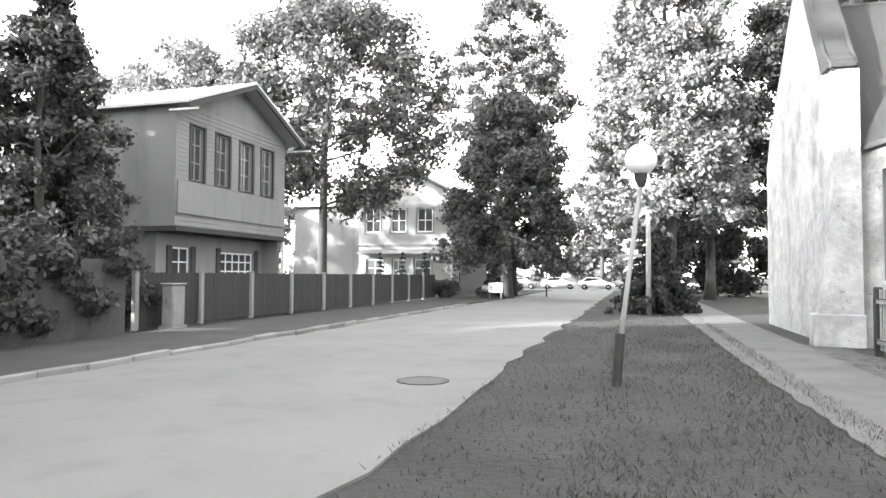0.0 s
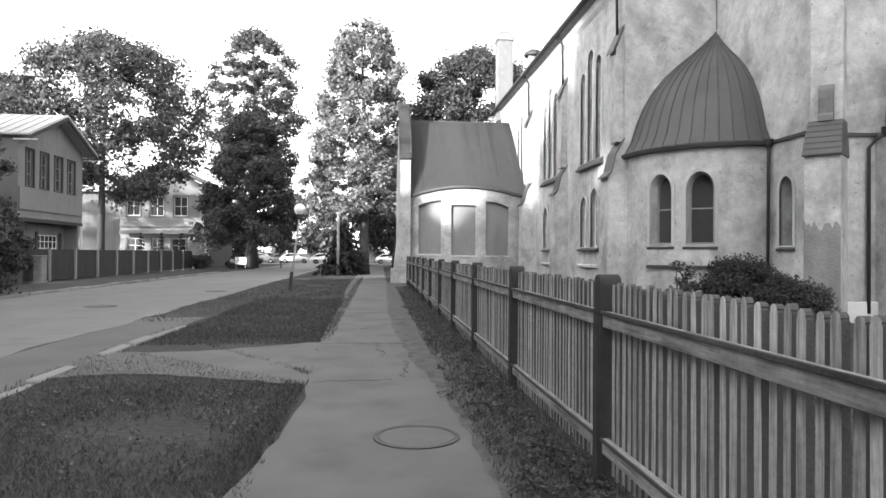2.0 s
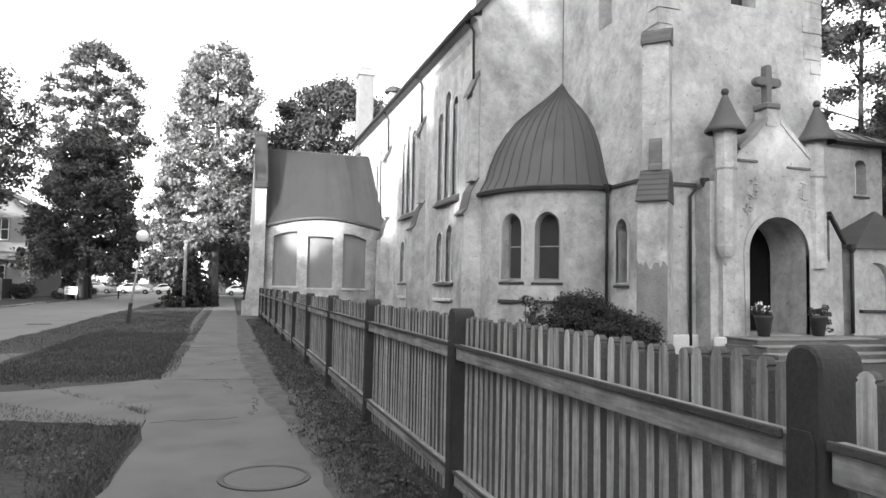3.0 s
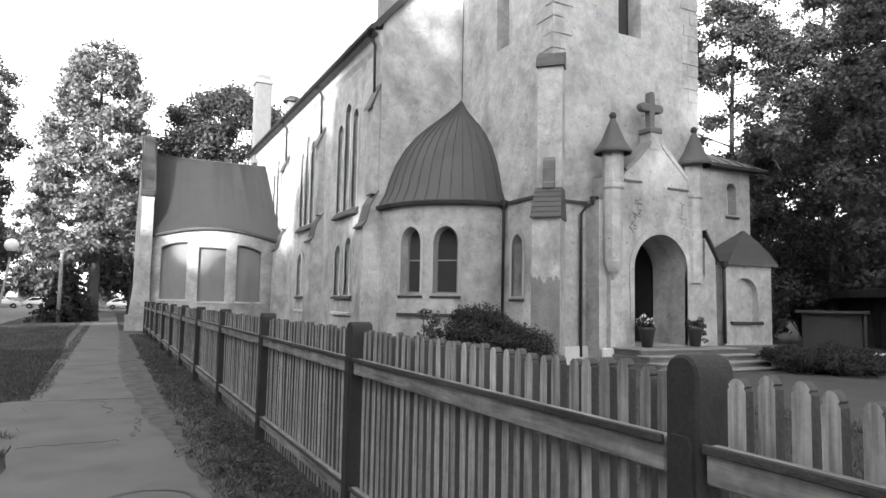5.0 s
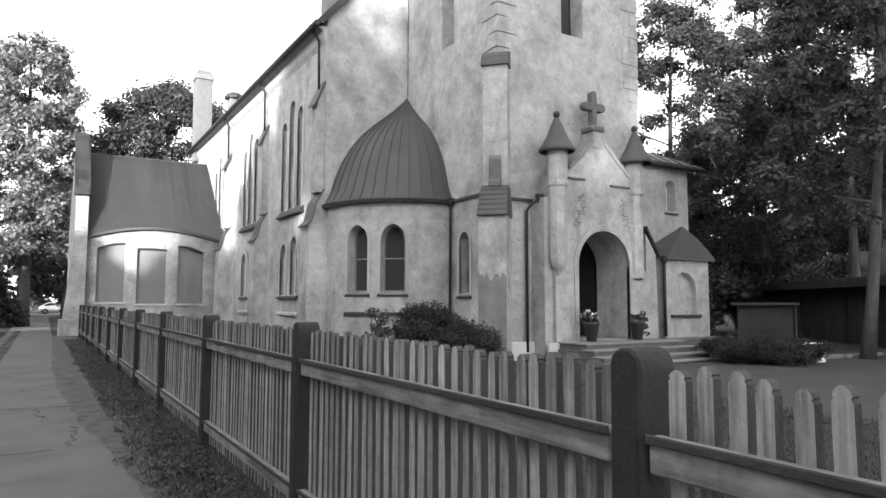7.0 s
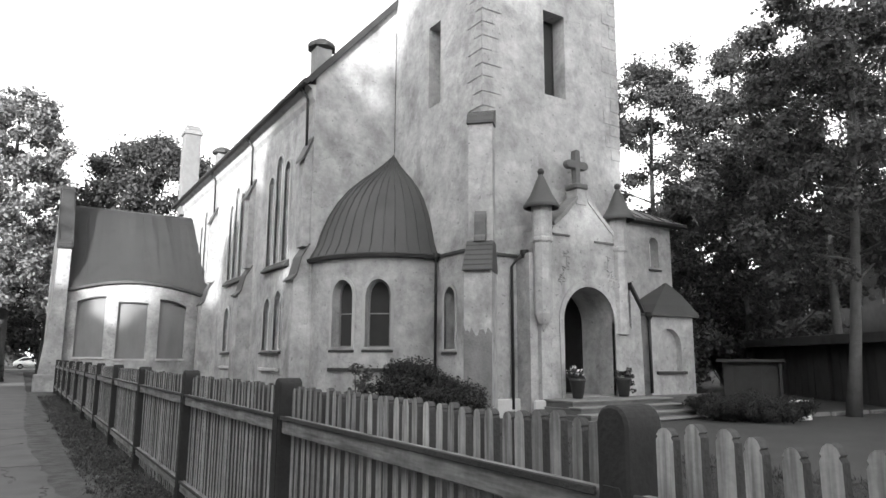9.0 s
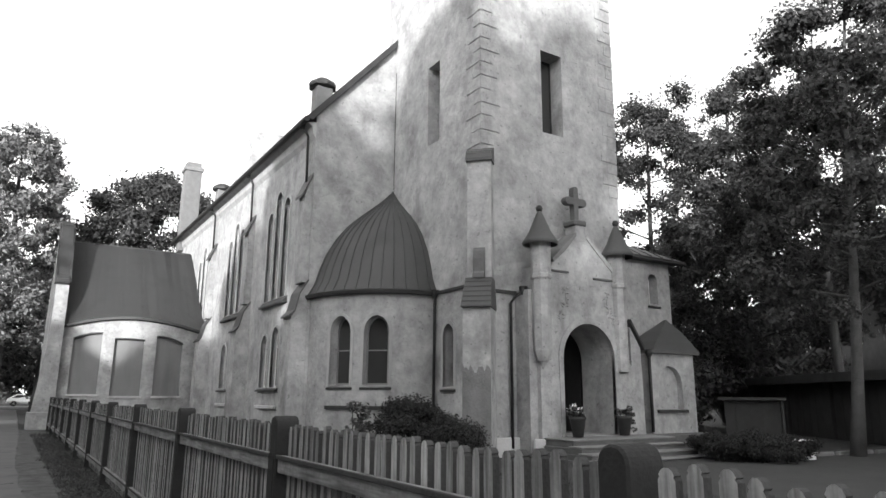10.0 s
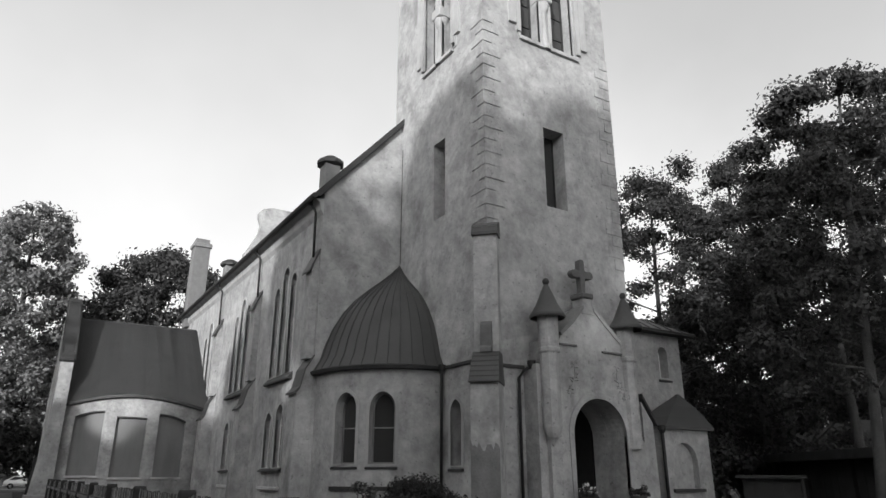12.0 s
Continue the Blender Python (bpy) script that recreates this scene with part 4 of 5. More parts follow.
for i, py in enumerate(posts):
    po = thing("fence_post", (FX - 0.02, py, 0), "dark mossy concrete fence post with rounded top", "fence post", "posts of the picket fence")
    for nm, me in (("post", post_me), ("raised_panel", panel_me)):
        ob = new(nm, me)
        ob.parent = po
    if i == len(posts) - 1:
        break
    bay = thing("picket_fence", (FX, py, 0), "weathered grey wooden picket fence panel", "fence", "panels of the picket fence")
    n = 30
    p = (BAY - 0.15) / n
    for j in range(n):
        ob = new("picket", pickets[rng.randrange(5)])
        ob.parent = bay
        ob.location = (0.05 + rng.uniform(-0.004, 0.004), 0.075 + p * (j + 0.5) + rng.uniform(-0.003, 0.003), rng.uniform(-0.008, 0.006))
        ob.rotation_euler = (rng.uniform(-0.005, 0.005), rng.uniform(-0.006, 0.006), rng.uniform(-0.06, 0.06))
    for z0 in (1.045, 0.25):
        bm = box(FX - 0.012, FX + 0.036, py + 0.07, py + BAY - 0.07, z0, z0 + 0.1, 0.006)
        part("rail", bm, M_RAIL, bay)
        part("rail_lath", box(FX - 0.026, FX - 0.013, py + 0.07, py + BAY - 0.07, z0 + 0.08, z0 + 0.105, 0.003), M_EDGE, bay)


# ---- trees ----
def branchy(base, height, spread, seed, r0, lean=(0, 0), fork=0.45, n=9, bare=0.3):
    """Trunk and limbs: one mesh; returns it and the limb tips."""
    rng = random.Random(seed)
    bm = bmesh.new()
    b = Vector(base)
    pts, rad = [], []
    for i in range(9):
        f = i / 8
        pts.append(b + Vector((lean[0] * f + 0.25 * math.sin(f * 5 + seed) * f, lean[1] * f + 0.2 * math.cos(f * 4 + seed) * f, height * 0.92 * f)))
        rad.append(r0 * (1.25 if i == 0 else 1) * (1 - 0.88 * f) + 0.02)
    tube(pts, rad, 9, bm)
    tips = [pts[-1]]
    for k in range(n):
        f = bare + (0.9 - bare) * (k + rng.random()) / n
        i = f * 8
        p = pts[int(i)].lerp(pts[min(8, int(i) + 1)], i % 1)
        a = k * 2.4 + rng.uniform(-0.5, 0.5)
        ln = spread * (1.05 - 0.55 * f) * rng.uniform(0.7, 1.1)
        up = rng.uniform(0.25, 0.7) * ln
        q1 = p + Vector((math.cos(a) * ln * 0.5, math.sin(a) * ln * 0.5, up * 0.35))
        q2 = p + Vector((math.cos(a + 0.2) * ln, math.sin(a + 0.2) * ln, up))
        rr = r0 * 0.42 * (1 - f * 0.75)
        tube([p, q1, q2], [rr, rr * 0.6, 0.02], 6, bm)
        tips += [q1, q2]
        for s in (-1, 1):
            q3 = q1 + Vector((math.cos(a + s * 0.8) * ln * 0.45, math.sin(a + s * 0.8) * ln * 0.45, up * rng.uniform(0.2, 0.7)))
            tube([q1, q3], [rr * 0.45, 0.015], 5, bm)
            tips.append(q3)
    return bm, tips


def tree(base, height, spread, seed, leaves, size, material, label, r0=0.3, lumps=70, low=0.25, lean=(0, 0), shape="round", limbs=11, group="", name="tree", squash=1.0, full=1.7):
    """A broadleaf tree: trunk with limbs, and a crown of leaf clumps with gaps."""
    tr = thing(name, base, label, "tree", group)
    bm, tips = branchy(base, height, spread, seed, r0, lean, n=limbs, bare=low)
    part("trunk", bm, M_BARK, tr, smooth=True)
    rng = np.random.default_rng(seed)
    cs, rs = [], []
    b = np.array(base, float)
    for t in tips:
        if (t.z - b[2]) > low * height * 0.9:
            cs.append(np.array(t))
            rs.append(spread * rng.uniform(0.1, 0.18))
    while len(cs) < lumps * full:
        f = rng.random()
        z = low + (1 - low) * f
        if shape == "round":
            w = math.sqrt(max(0.02, 1 - (2 * f - 0.9) ** 2)) if f > 0.45 else 0.75 + 0.55 * f
        elif shape == "cone":
            w = 1.05 - 0.72 * f * f - 0.1 * f
        else:  # tall, with a wide foot and a loose top
            w = 1.0 - 0.2 * f if f < 0.5 else 0.85 - 0.75 * (f - 0.5)
        a, q = rng.random() * math.tau, math.sqrt(rng.uniform(0.25, 1))
        cs.append(b + np.array([math.cos(a) * spread * w * q * squash + lean[0] * z, math.sin(a) * spread * w * q + lean[1] * z, height * z * 0.97]))
        rs.append(spread * rng.uniform(0.08, 0.18) * (1.25 if full > 2 else 1.0))
    fan("crown", int(leaves * 2.0), cs, rs, size * 0.8, material, tr, seed=seed, soft=True)
    return tr


def conifer(base, height, spread, seed, n, size, material, label, name="spruce", low=0.02, tiers=26):
    tr = thing(name, base, label, "tree")
    part("trunk", tube([base, (base[0], base[1], base[2] + height * 0.5), (base[0], base[1], base[2] + height)], [spread * 0.07, spread * 0.045, 0.02], 8), M_BARK, tr, smooth=True)
    rng = np.random.default_rng(seed)
    cs, rs = [], []
    for k in range(tiers):
        f = low + (1 - low) * k / tiers
        reach = spread * (1 - f) ** 0.75
        m = max(4, int(11 * (1 - f)))
        for j in range(m):
            a = j * math.tau / m + rng.uniform(-0.3, 0.3) + k
            ln = reach * rng.uniform(0.7, 1.1)
            for q in (0.3, 0.55, 0.78, 1.0):
                cs.append((base[0] + math.cos(a) * ln * q, base[1] + math.sin(a) * ln * q, base[2] + height * f + 0.3 - 0.28 * ln * q * q))
                rs.append(0.16 * spread * (1.15 - 0.5 * q) * (1 - 0.4 * f) + 0.08)
    fan("needles", n, cs, rs, size, material, tr, 0.1, seed, shell=0.2, droop=0.9)
    return tr


def shrub(name, c, r, h, n, size, material, label, seed, lumps=16, category="shrub", tilt=(0, 0)):
    tr = thing(name, (c[0], c[1], c[2]), label, category)
    rng = np.random.default_rng(seed)
    cs, rs = [], []
    bm = bmesh.new()
    for k in range(lumps):
        a, q = rng.random() * math.tau, math.sqrt(rng.random())
        p = (c[0] + r * q * 0.85 * math.cos(a), c[1] + r * q * 0.85 * math.sin(a), c[2] + h * rng.uniform(0.25, 0.85) * (1 - 0.35 * q) * (1 - q * (tilt[0] * math.cos(a) + tilt[1] * math.sin(a))))
        cs.append(p)
        rs.append(min(r, h) * rng.uniform(0.25, 0.42))
        tube([(c[0], c[1], c[2]), ((c[0] + p[0]) / 2, (c[1] + p[1]) / 2, c[2] + h * 0.3), p], [0.03, 0.02, 0.006], 5, bm)
    part("stem", bm, M_BARK, tr)
    fan("foliage", n, cs, rs, size, material, tr, 0.2, seed, shell=0.35)
    return tr


# street side, far
tree((-21.0, 53, 0), 18.3, 7.8, 21, 26000, 0.34, M_LEAF, "tall spreading oak with dark limbs between the houses", 0.3, 90, 0.33, (0.6, 0), limbs=14, full=3.0)
tree((-31, 54, 0), 16.5, 7.0, 22, 18000, 0.36, M_LEAF_LT, "pale leafy tree behind the boarded house", 0.35, 60, 0.3, full=3.0)
tree((-11.8, 63.5, 0), 14.6, 4.7, 23, 34000, 0.34, M_LEAF, "dense dark street tree beside the low hedge", 0.4, 130, 0.14, shape="cone", limbs=12, full=3.0)
tree((-12.3, 68, 0), 24.5, 5.2, 24, 16000, 0.36, M_LEAF, "tall loose-topped tree behind the dark tree", 0.4, 60, 0.42, full=3.0)
tree((-1.2, 58, 0), 21.5, 4.8, 25, 34000, 0.34, M_LEAF_LT, "tall narrow pale-leaved tree beside the footpath", 0.42, 120, 0.22, shape="tall", limbs=14, full=3.0)
tree((1.8, 66, 0), 13.0, 4.5, 26, 16000, 0.34, M_LEAF_DK, "dark tree over the footpath", 0.35, 60, 0.3, full=3.0)
tree((9.0, 62, 0), 21.0, 6.8, 27, 30000, 0.36, M_LEAF_DK, "dark round tree behind the chapel roof", 0.4, 80, 0.4, full=3.0)
conifer((-2.3, 46.5, 0), 3.6, 1.9, 28, 9000, 0.2, M_NEEDLE, "low dark spruce beside the lamp pole", low=0.0, tiers=10)
conifer((-16.9, 22.2, 0), 27.0, 5.0, 29, 230000, 0.15, M_NEEDLE, "large dark drooping spruce behind the hedge")
conifer((-20.3, 33.2, 0), 10.5, 2.9, 38, 50000, 0.15, M_NEEDLE, "dark spruce beside the boarded house")
tree((-18.4, 31.2, 0), 8.6, 2.5, 39, 20000, 0.18, M_LEAF_DK, "dark leafy small tree behind the hedge", 0.15, 80, 0.08, shape="cone", full=2.2)
tree((-7.2, 106, 0), 17.0, 5.5, 56, 12000, 0.5, M_LEAF, "leafy tree beyond the cross street", 0.35, 60, 0.15, full=2.0)
tree((3.2, 84, 0), 14.0, 4.5, 57, 14000, 0.4, M_LEAF_DK, "dark tree over the end of the footpath", 0.3, 60, 0.2, full=2.0)
# unseen trees added beside and behind the viewer, left of the street, for shade
for seed, x, y, h, r in ((32, -17.5, -8.5, 22.2, 5.2), (33, -17.8, -15.5, 23.3, 6.5), (44, -18.0, -24.0, 23.0, 6.5), (45, -17.5, -33.0, 22.0, 6.5), (46, -17.6, -1.8, 19.8, 4.8), (49, -17.6, 4.2, 16.2, 3.8), (50, -18.0, 10.2, 11.9, 3.6), (52, -18.3, 16.0, 10.6, 3.0), (53, -27.0, 29.0, 13.0, 5.0)):
    tree((x, y, 0), h, r, seed, int(1300 * h + 900 * r * r), 0.5, M_LEAF, "unseen tall street tree added to shade the church" if h > 15 else "unseen leafy garden tree added to cast shade", 0.35, 90, 0.06, full=3.0)
# church yard
tree((19.0, 9.6, 0), 14.2, 3.8, 34, 36000, 0.17, M_LEAF_DK, "large dark leafy tree beside the forecourt", 0.15, 110, 0.26, (1.1, -0.7), limbs=20, full=1.3)
tree((28.5, 14.7, 0), 16.0, 5.6, 55, 24000, 0.2, M_LEAF_DK, "dark leafy tree in front of the garages", 0.2, 100, 0.3, limbs=18, full=1.4)
tree((26.8, 22.4, 0), 17.4, 5.8, 35, 46000, 0.2, M_LEAF_DK, "thin-crowned dark tree behind the church wing", 0.2, 110, 0.12, limbs=16, full=1.9)
tree((30.5, 20.0, 0), 18.2, 5.2, 40, 30000, 0.2, M_LEAF_DK, "leafy tree with gaps in its crown beside the garages", 0.22, 90, 0.15, limbs=16, full=1.4)
tree((30.5, 9.0, 0), 20.0, 6.4, 36, 30000, 0.22, M_LEAF_DK, "large dark tree beside the garages", 0.3, 110, 0.3, limbs=16)
tree((33, 22, 0), 12.0, 5.5, 37, 26000, 0.26, M_LEAF_DK, "dark tree behind the garages", 0.4, 90, 0.1)
shrub("juniper_shrub", (7.6, 12.4, -0.01), 1.22, 1.65, 50000, 0.05, M_NEEDLE, "spreading dark juniper before the apse", 41, 24, tilt=(0.38, -0.24))
shrub("thin_shrub", (6.1, 13.0, -0.01), 0.5, 1.9, 500, 0.09, M_LEAF, "thin sparse rose shrub before the apse", 42, 10)
shrub("low_juniper", (15.75, 10.5, -0.01), 1.6, 0.78, 60000, 0.05, M_NEEDLE, "low flat dark juniper beside the steps", 43, 80)
# out of view across the street, added to keep sun off the chapel foot
tree((-18.4, 10.5, 0), 8.5, 3.0, 50, 9000, 0.4, M_LEAF, "unseen small tree added to shade the chapel foot", 0.2, 60, 0.1)
shrub("yard_shrub", (21.4, 19.2, -0.02), 2.3, 4.5, 12000, 0.2, M_LEAF_DK, "tall dark shrub beside the niche", 47, 30)
shrub("yard_shrub", (24.5, 20.5, -0.02), 2.5, 4.0, 9000, 0.22, M_LEAF_DK, "tall dark shrub behind the niche", 48, 30)
shrub("yard_shrub", (27.5, 23.0, -0.02), 3.0, 6.5, 16000, 0.24, M_LEAF_DK, "tall dark shrub behind the garages", 51, 40)
shrub("yard_shrub", (31.5, 22.2, -0.02), 2.8, 6.0, 14000, 0.24, M_LEAF_DK, "tall dark shrub behind the garages", 58, 40)
# clipped hedge on the far side of the street
def hedge(name, x0, x1, y0, y1, h, n, size, material, label, seed):
    hd = thing(name, ((x0 + x1) / 2, (y0 + y1) / 2, 0), label, "hedge")
    rng = np.random.default_rng(seed)
    m = int((y1 - y0) * (x1 - x0) * h * 0.8) + 8
    cs = np.stack([rng.uniform(x0 + 0.3, x1 - 0.3, m), rng.uniform(y0 + 0.3, y1 - 0.3, m), rng.uniform(0.25, h - 0.35, m)], 1)
    part("stem", box(x0 + 0.6, x1 - 0.6, y0 + 0.7, y1 - 0.7, 0.0, h * 0.6), M_BARK, hd)
    fan("foliage", n, cs, np.full(m, 0.5), size, material, hd, 0.1, seed, shell=0.4)
    return hd


hedge("tall_hedge", -16.9, -14.9, 0, 20, 3.3, 40000, 0.2, M_LEAF_DK, "tall untrimmed dark hedge along the pavement", 51)
hedge("tall_hedge", -16.9, -14.9, 19.6, 31.7, 3.2, 70000, 0.16, M_LEAF_DK, "tall untrimmed dark hedge along the pavement", 54)
hedge("low_hedge", -13.9, -12.3, 61.5, 74, 1.5, 9000, 0.24, M_LEAF_DK, "low clipped dark hedge beside the street", 52)
hedge("low_hedge", -17.0, -15.0, 60.8, 63.0, 1.3, 3000, 0.24, M_LEAF_DK, "low clipped dark hedge beside the street", 53)


# ---- houses across the street ----
house = thing("wooden_house", (-21.5, 41, 0), "grey two-storey wooden house with overhanging upper floor", "house")
HX, H0, H1 = -18.9, 37.15, 44.85
wins = []
for a, b in ((38.0, 38.75), (39.55, 40.4), (41.2, 42.1), (42.85, 43.75)):
    wins.append(rect(a, b, 5.05, 7.1))
front = [(H0, 3.3), (H1, 3.3), (H1, 7.75), (41.1, 9.3), (H0, 7.75)]
upper = part("front_wall", wall(front, wins, on_x(HX, -1), 0.2), M_CLAP, house)
for k in range(27):
    z = 3.34 + k * 0.165
    lo_, hi_ = (H0, H1) if z < 7.6 else (H0 + (z - 7.6) * 2.4, H1 - (z - 7.6) * 2.4)
    spans = [(lo_, hi_)]
    if 4.9 < z < 7.15:
        ed = [lo_] + [v for o in wins for v in (o[0][0] - 0.1, o[1][0] + 0.1)] + [hi_]
        spans = [(ed[i], ed[i + 1]) for i in range(0, len(ed), 2)]
    for a, b in spans:
        if b - a > 0.05:
            part("board", prism([(HX + 0.002, z), (HX + 0.028, z), (HX + 0.008, z + 0.16), (HX + 0.002, z + 0.16)], "y", a, b), M_CLAP, upper)
part("balcony_panel", box(HX + 0.03, HX + 0.1, H0 + 0.05, H1 - 0.1, 3.75, 4.95, 0.01), M_CLAP, house)
for o in wins:
    window(house, o, on_x(HX, -1), 0.12, 0.06, 1, 2, 0.0, material=M_CONC)
    part("casing", ring(o, 0.13, on_x(HX, -1), -0.05, 0.02), M_SHUT, house)
part("side_wall", box(-28, HX - 0.2, H0, H0 + 0.2, 3.3, 7.75), M_CLAP, house)
part("side_wall", box(-28, HX - 0.2, H1 - 0.2, H1, 0, 7.75), M_CLAP, house)
part("floor_slab", box(-28, HX + 0.08, H0 + 0.003, H1 - 0.003, 3.12, 3.3), M_SHUT, house)
lw = [rect(38.3, 39.4, 0.9, 2.6), rect(41.4, 43.9, 0.9, 2.5)]
part("lower_wall", wall(rect(H0 + 0.3, H1 - 0.2, 0, 3.1), lw, on_x(HX - 1.0, -1), 0.2), M_CLAP, house)
window(house, lw[0], on_x(HX - 1.0, -1), 0.08, 0.07, 1, 2)
window(house, lw[1], on_x(HX - 1.0, -1), 0.08, 0.07, 4, 3)
for u in (38.15, 39.55, 41.2, 44.1):
    part("shutter", box(HX - 1.0, HX - 0.93, u - 0.14, u + 0.14, 0.85, 2.65, 0.01), M_SHUT, house)
part("lower_side", box(-28, HX - 1.2, H0 + 0.3, H0 + 0.5, 0, 3.1), M_CLAP, house)
part("corner_post", box(HX - 0.06, HX + 0.06, H1 - 0.12, H1, 0, 3.1), M_FRAME, house)
hs = (9.3 - 7.75) / 3.9
for s in (-1, 1):
    e = 41.1 + s * 4.25
    rf = part("roof", prism([(e, 7.75 - 0.35 * hs), (41.1, 9.38), (41.1, 9.48), (e, 7.85 - 0.35 * hs)], "x", -27.5, -18.1), M_TIN, house, "light tin roof with standing seams")
    for k in range(17):
        x = -18.15 - k * 0.6
        part("seam", prism([(e, 7.85 - 0.35 * hs), (41.1, 9.48), (41.1, 9.53), (e, 7.9 - 0.35 * hs)], "x", x - 0.02, x + 0.02), M_TIN, rf)
    part("bargeboard", prism([(e, 7.55 - 0.35 * hs), (41.1, 9.2), (41.1, 9.4), (e, 7.78 - 0.35 * hs)], "x", -18.18, -18.1), M_SHUT, house)
    part("rafter_end", box(-19.0, -17.8, e - 0.05 * s - 0.03, e - 0.05 * s + 0.03, 7.36, 7.42), M_FRAME, house)

house2 = thing("pale_house", (-21, 72, 0), "pale boarded two-storey house with gabled front", "house")
Y2 = 68.6
w2 = [rect(a, a + 1.35, 5.08, 7.05) for a in (-24.7, -22.45, -20.17)]
d2 = [rect(-24.6, -23.1, 0.7, 2.9), rect(-22.25, -21.3, 0.1, 2.9), rect(-20.4, -18.95, 0.7, 2.9)]
fw = part("front_wall", wall([(-25.25, 0), (-17.3, 0), (-17.3, 8.2), (-21.15, 10.2), (-25.25, 8.2)], w2 + d2, on_y(Y2), 0.25), M_CLAP_LT, house2)
for k in range(50):
    z = 0.3 + k * 0.2
    lo_, hi_ = (-25.25, -17.3) if z < 8.0 else (-25.25 + (z - 7.95) * 2.1, -17.3 - (z - 7.95) * 1.98)
    holes = w2 if 4.75 < z < 7.15 else d2 if z < 3.0 else []
    ed = [lo_] + [v for o in holes for v in (o[0][0] - 0.13, o[1][0] + 0.13)] + [hi_]
    for a, b in zip(ed[::2], ed[1::2]):
        if b - a > 0.1 and not 3.75 < z < 4.1:
            part("board", prism([(Y2 - 0.002, z), (Y2 - 0.045, z), (Y2 - 0.006, z + 0.185), (Y2 - 0.002, z + 0.185)], "x", a, b), M_CLAP_LT, fw)
for o in w2 + d2:
    window(house2, o, on_y(Y2), 0.1, 0.1, 1, 1 if o in w2 else 2, 0.06, sill_mat=M_CLAP)
    part("casing", ring(o, 0.12, on_y(Y2), -0.05, 0.02), M_CLAP, house2)
part("side_wall", wall(rect(Y2 + 0.25, 82, 0, 8.2), [rect(70.5, 71.5, 5, 7), rect(74, 75, 5, 7), rect(70.5, 71.5, 1, 2.9)], on_x(-17.3, -1), 0.25), M_SHUT, house2)
for o in (rect(70.5, 71.5, 5, 7), rect(74, 75, 5, 7), rect(70.5, 71.5, 1, 2.9)):
    window(house2, o, on_x(-17.3, -1), 0.1, 0.08, 1, 1)
part("side_wall", box(-25.25, -25.0, Y2 + 0.25, 82, 0, 8.2), M_CLAP, house2)
part("string_course", box(-25.3, -17.25, Y2 - 0.12, Y2 - 0.004, 3.95, 4.1), M_CLAP, house2)
part("awning", prism([(Y2 - 0.9, 3.25), (Y2 - 0.004, 3.6), (Y2 - 0.004, 3.68), (Y2 - 0.9, 3.33)], "x", -25.1, -18.0), M_CLAP, house2)
for a, b in (((-25.7, 8.0), (-21.15, 10.35)), ((-16.8, 8.0), (-21.15, 10.35))):
    part("roof", prism([a, b, (b[0], b[1] + 0.15), (a[0], a[1] + 0.15)], "y", Y2 - 0.4, 82), M_CLAP, house2)
part("cross_wing", box(-32, -25.5, 70, 80, 0, 7.6), M_CLAP, house2)
part("cross_roof", prism([(69.4, 7.5), (75, 9.6), (80.6, 7.5), (80.6, 7.65), (75, 9.8), (69.4, 7.65)], "x", -32.5, -25.3), M_TIN, house2)
for k, x in enumerate((-22.75, -20.85, -19.0)):
    conifer((x, Y2 - 1.6, 0), 3.3, 0.55, 60 + k, 1200, 0.16, M_NEEDLE, "small clipped dark conifer by the pale house", "clipped_conifer", 0.0, 10)

# dark board fence across the street
n_dk = 10
for i in range(n_dk):
    y = 32.4 + 2.9 * i
    fp = thing("board_fence_post", (-16.4, y, 0), "pale concrete post of the dark fence", "fence post", "posts of the dark fence")
    part("post", box(-16.48, -16.33, y - 0.08, y + 0.08, 0, 1.68, 0.02), M_CONC, fp)
    pn = thing("board_fence", (-16.42, y, 0), "dark painted board fence panel", "fence", "panels of the dark fence")
    for j in range(14):
        part("board", box(-16.46, -16.43, y + 0.1 + j * 0.195, y + 0.29 + j * 0.195, 0.08, 1.6 + 0.01 * (j % 3), 0.004), M_FENCE_DK, pn)
    part("rail", box(-16.5, -16.463, y + 0.08, y + 2.82, 1.3, 1.38), M_FENCE_DK, pn)
    part("rail", box(-16.5, -16.463, y + 0.08, y + 2.82, 0.35, 0.43), M_FENCE_DK, pn)
cab = thing("meter_cabinet", (-15.9, 33.4, 0), "pale grey electric meter cabinet before the dark fence", "cabinet")
part("body", box(-16.1, -15.75, 33.1, 33.65, 0.1, 1.25, 0.02), M_CONC, cab)
part("door", box(-15.745, -15.73, 33.13, 33.62, 0.2, 1.2, 0.005), M_CONC, cab)
part("lid", box(-16.14, -15.7, 33.06, 33.69, 1.25, 1.31, 0.02), M_CONC, cab)
part("base", box(-16.15, -15.7, 33.05, 33.7, 0.0, 0.1), M_CONC, cab)
# white notice board by the hedge
sign = thing("notice_board", (-12.0, 60.5, 0), "small white notice board on two short legs", "sign")
part("board", box(-12.5, -11.55, 60.48, 60.52, 0.45, 1.1, 0.01), M_WHITE, sign)
for x in (-12.4, -11.65):
    part("leg", box(x - 0.03, x + 0.03, 60.52, 60.56, 0, 0.9), M_STEEL, sign)
for k in range(3):
    part("text_bar", box(-12.35, -11.8 + 0.05 * k, 60.472, 60.478, 0.92 - 0.14 * k, 0.97 - 0.14 * k), M_SHUT, sign)

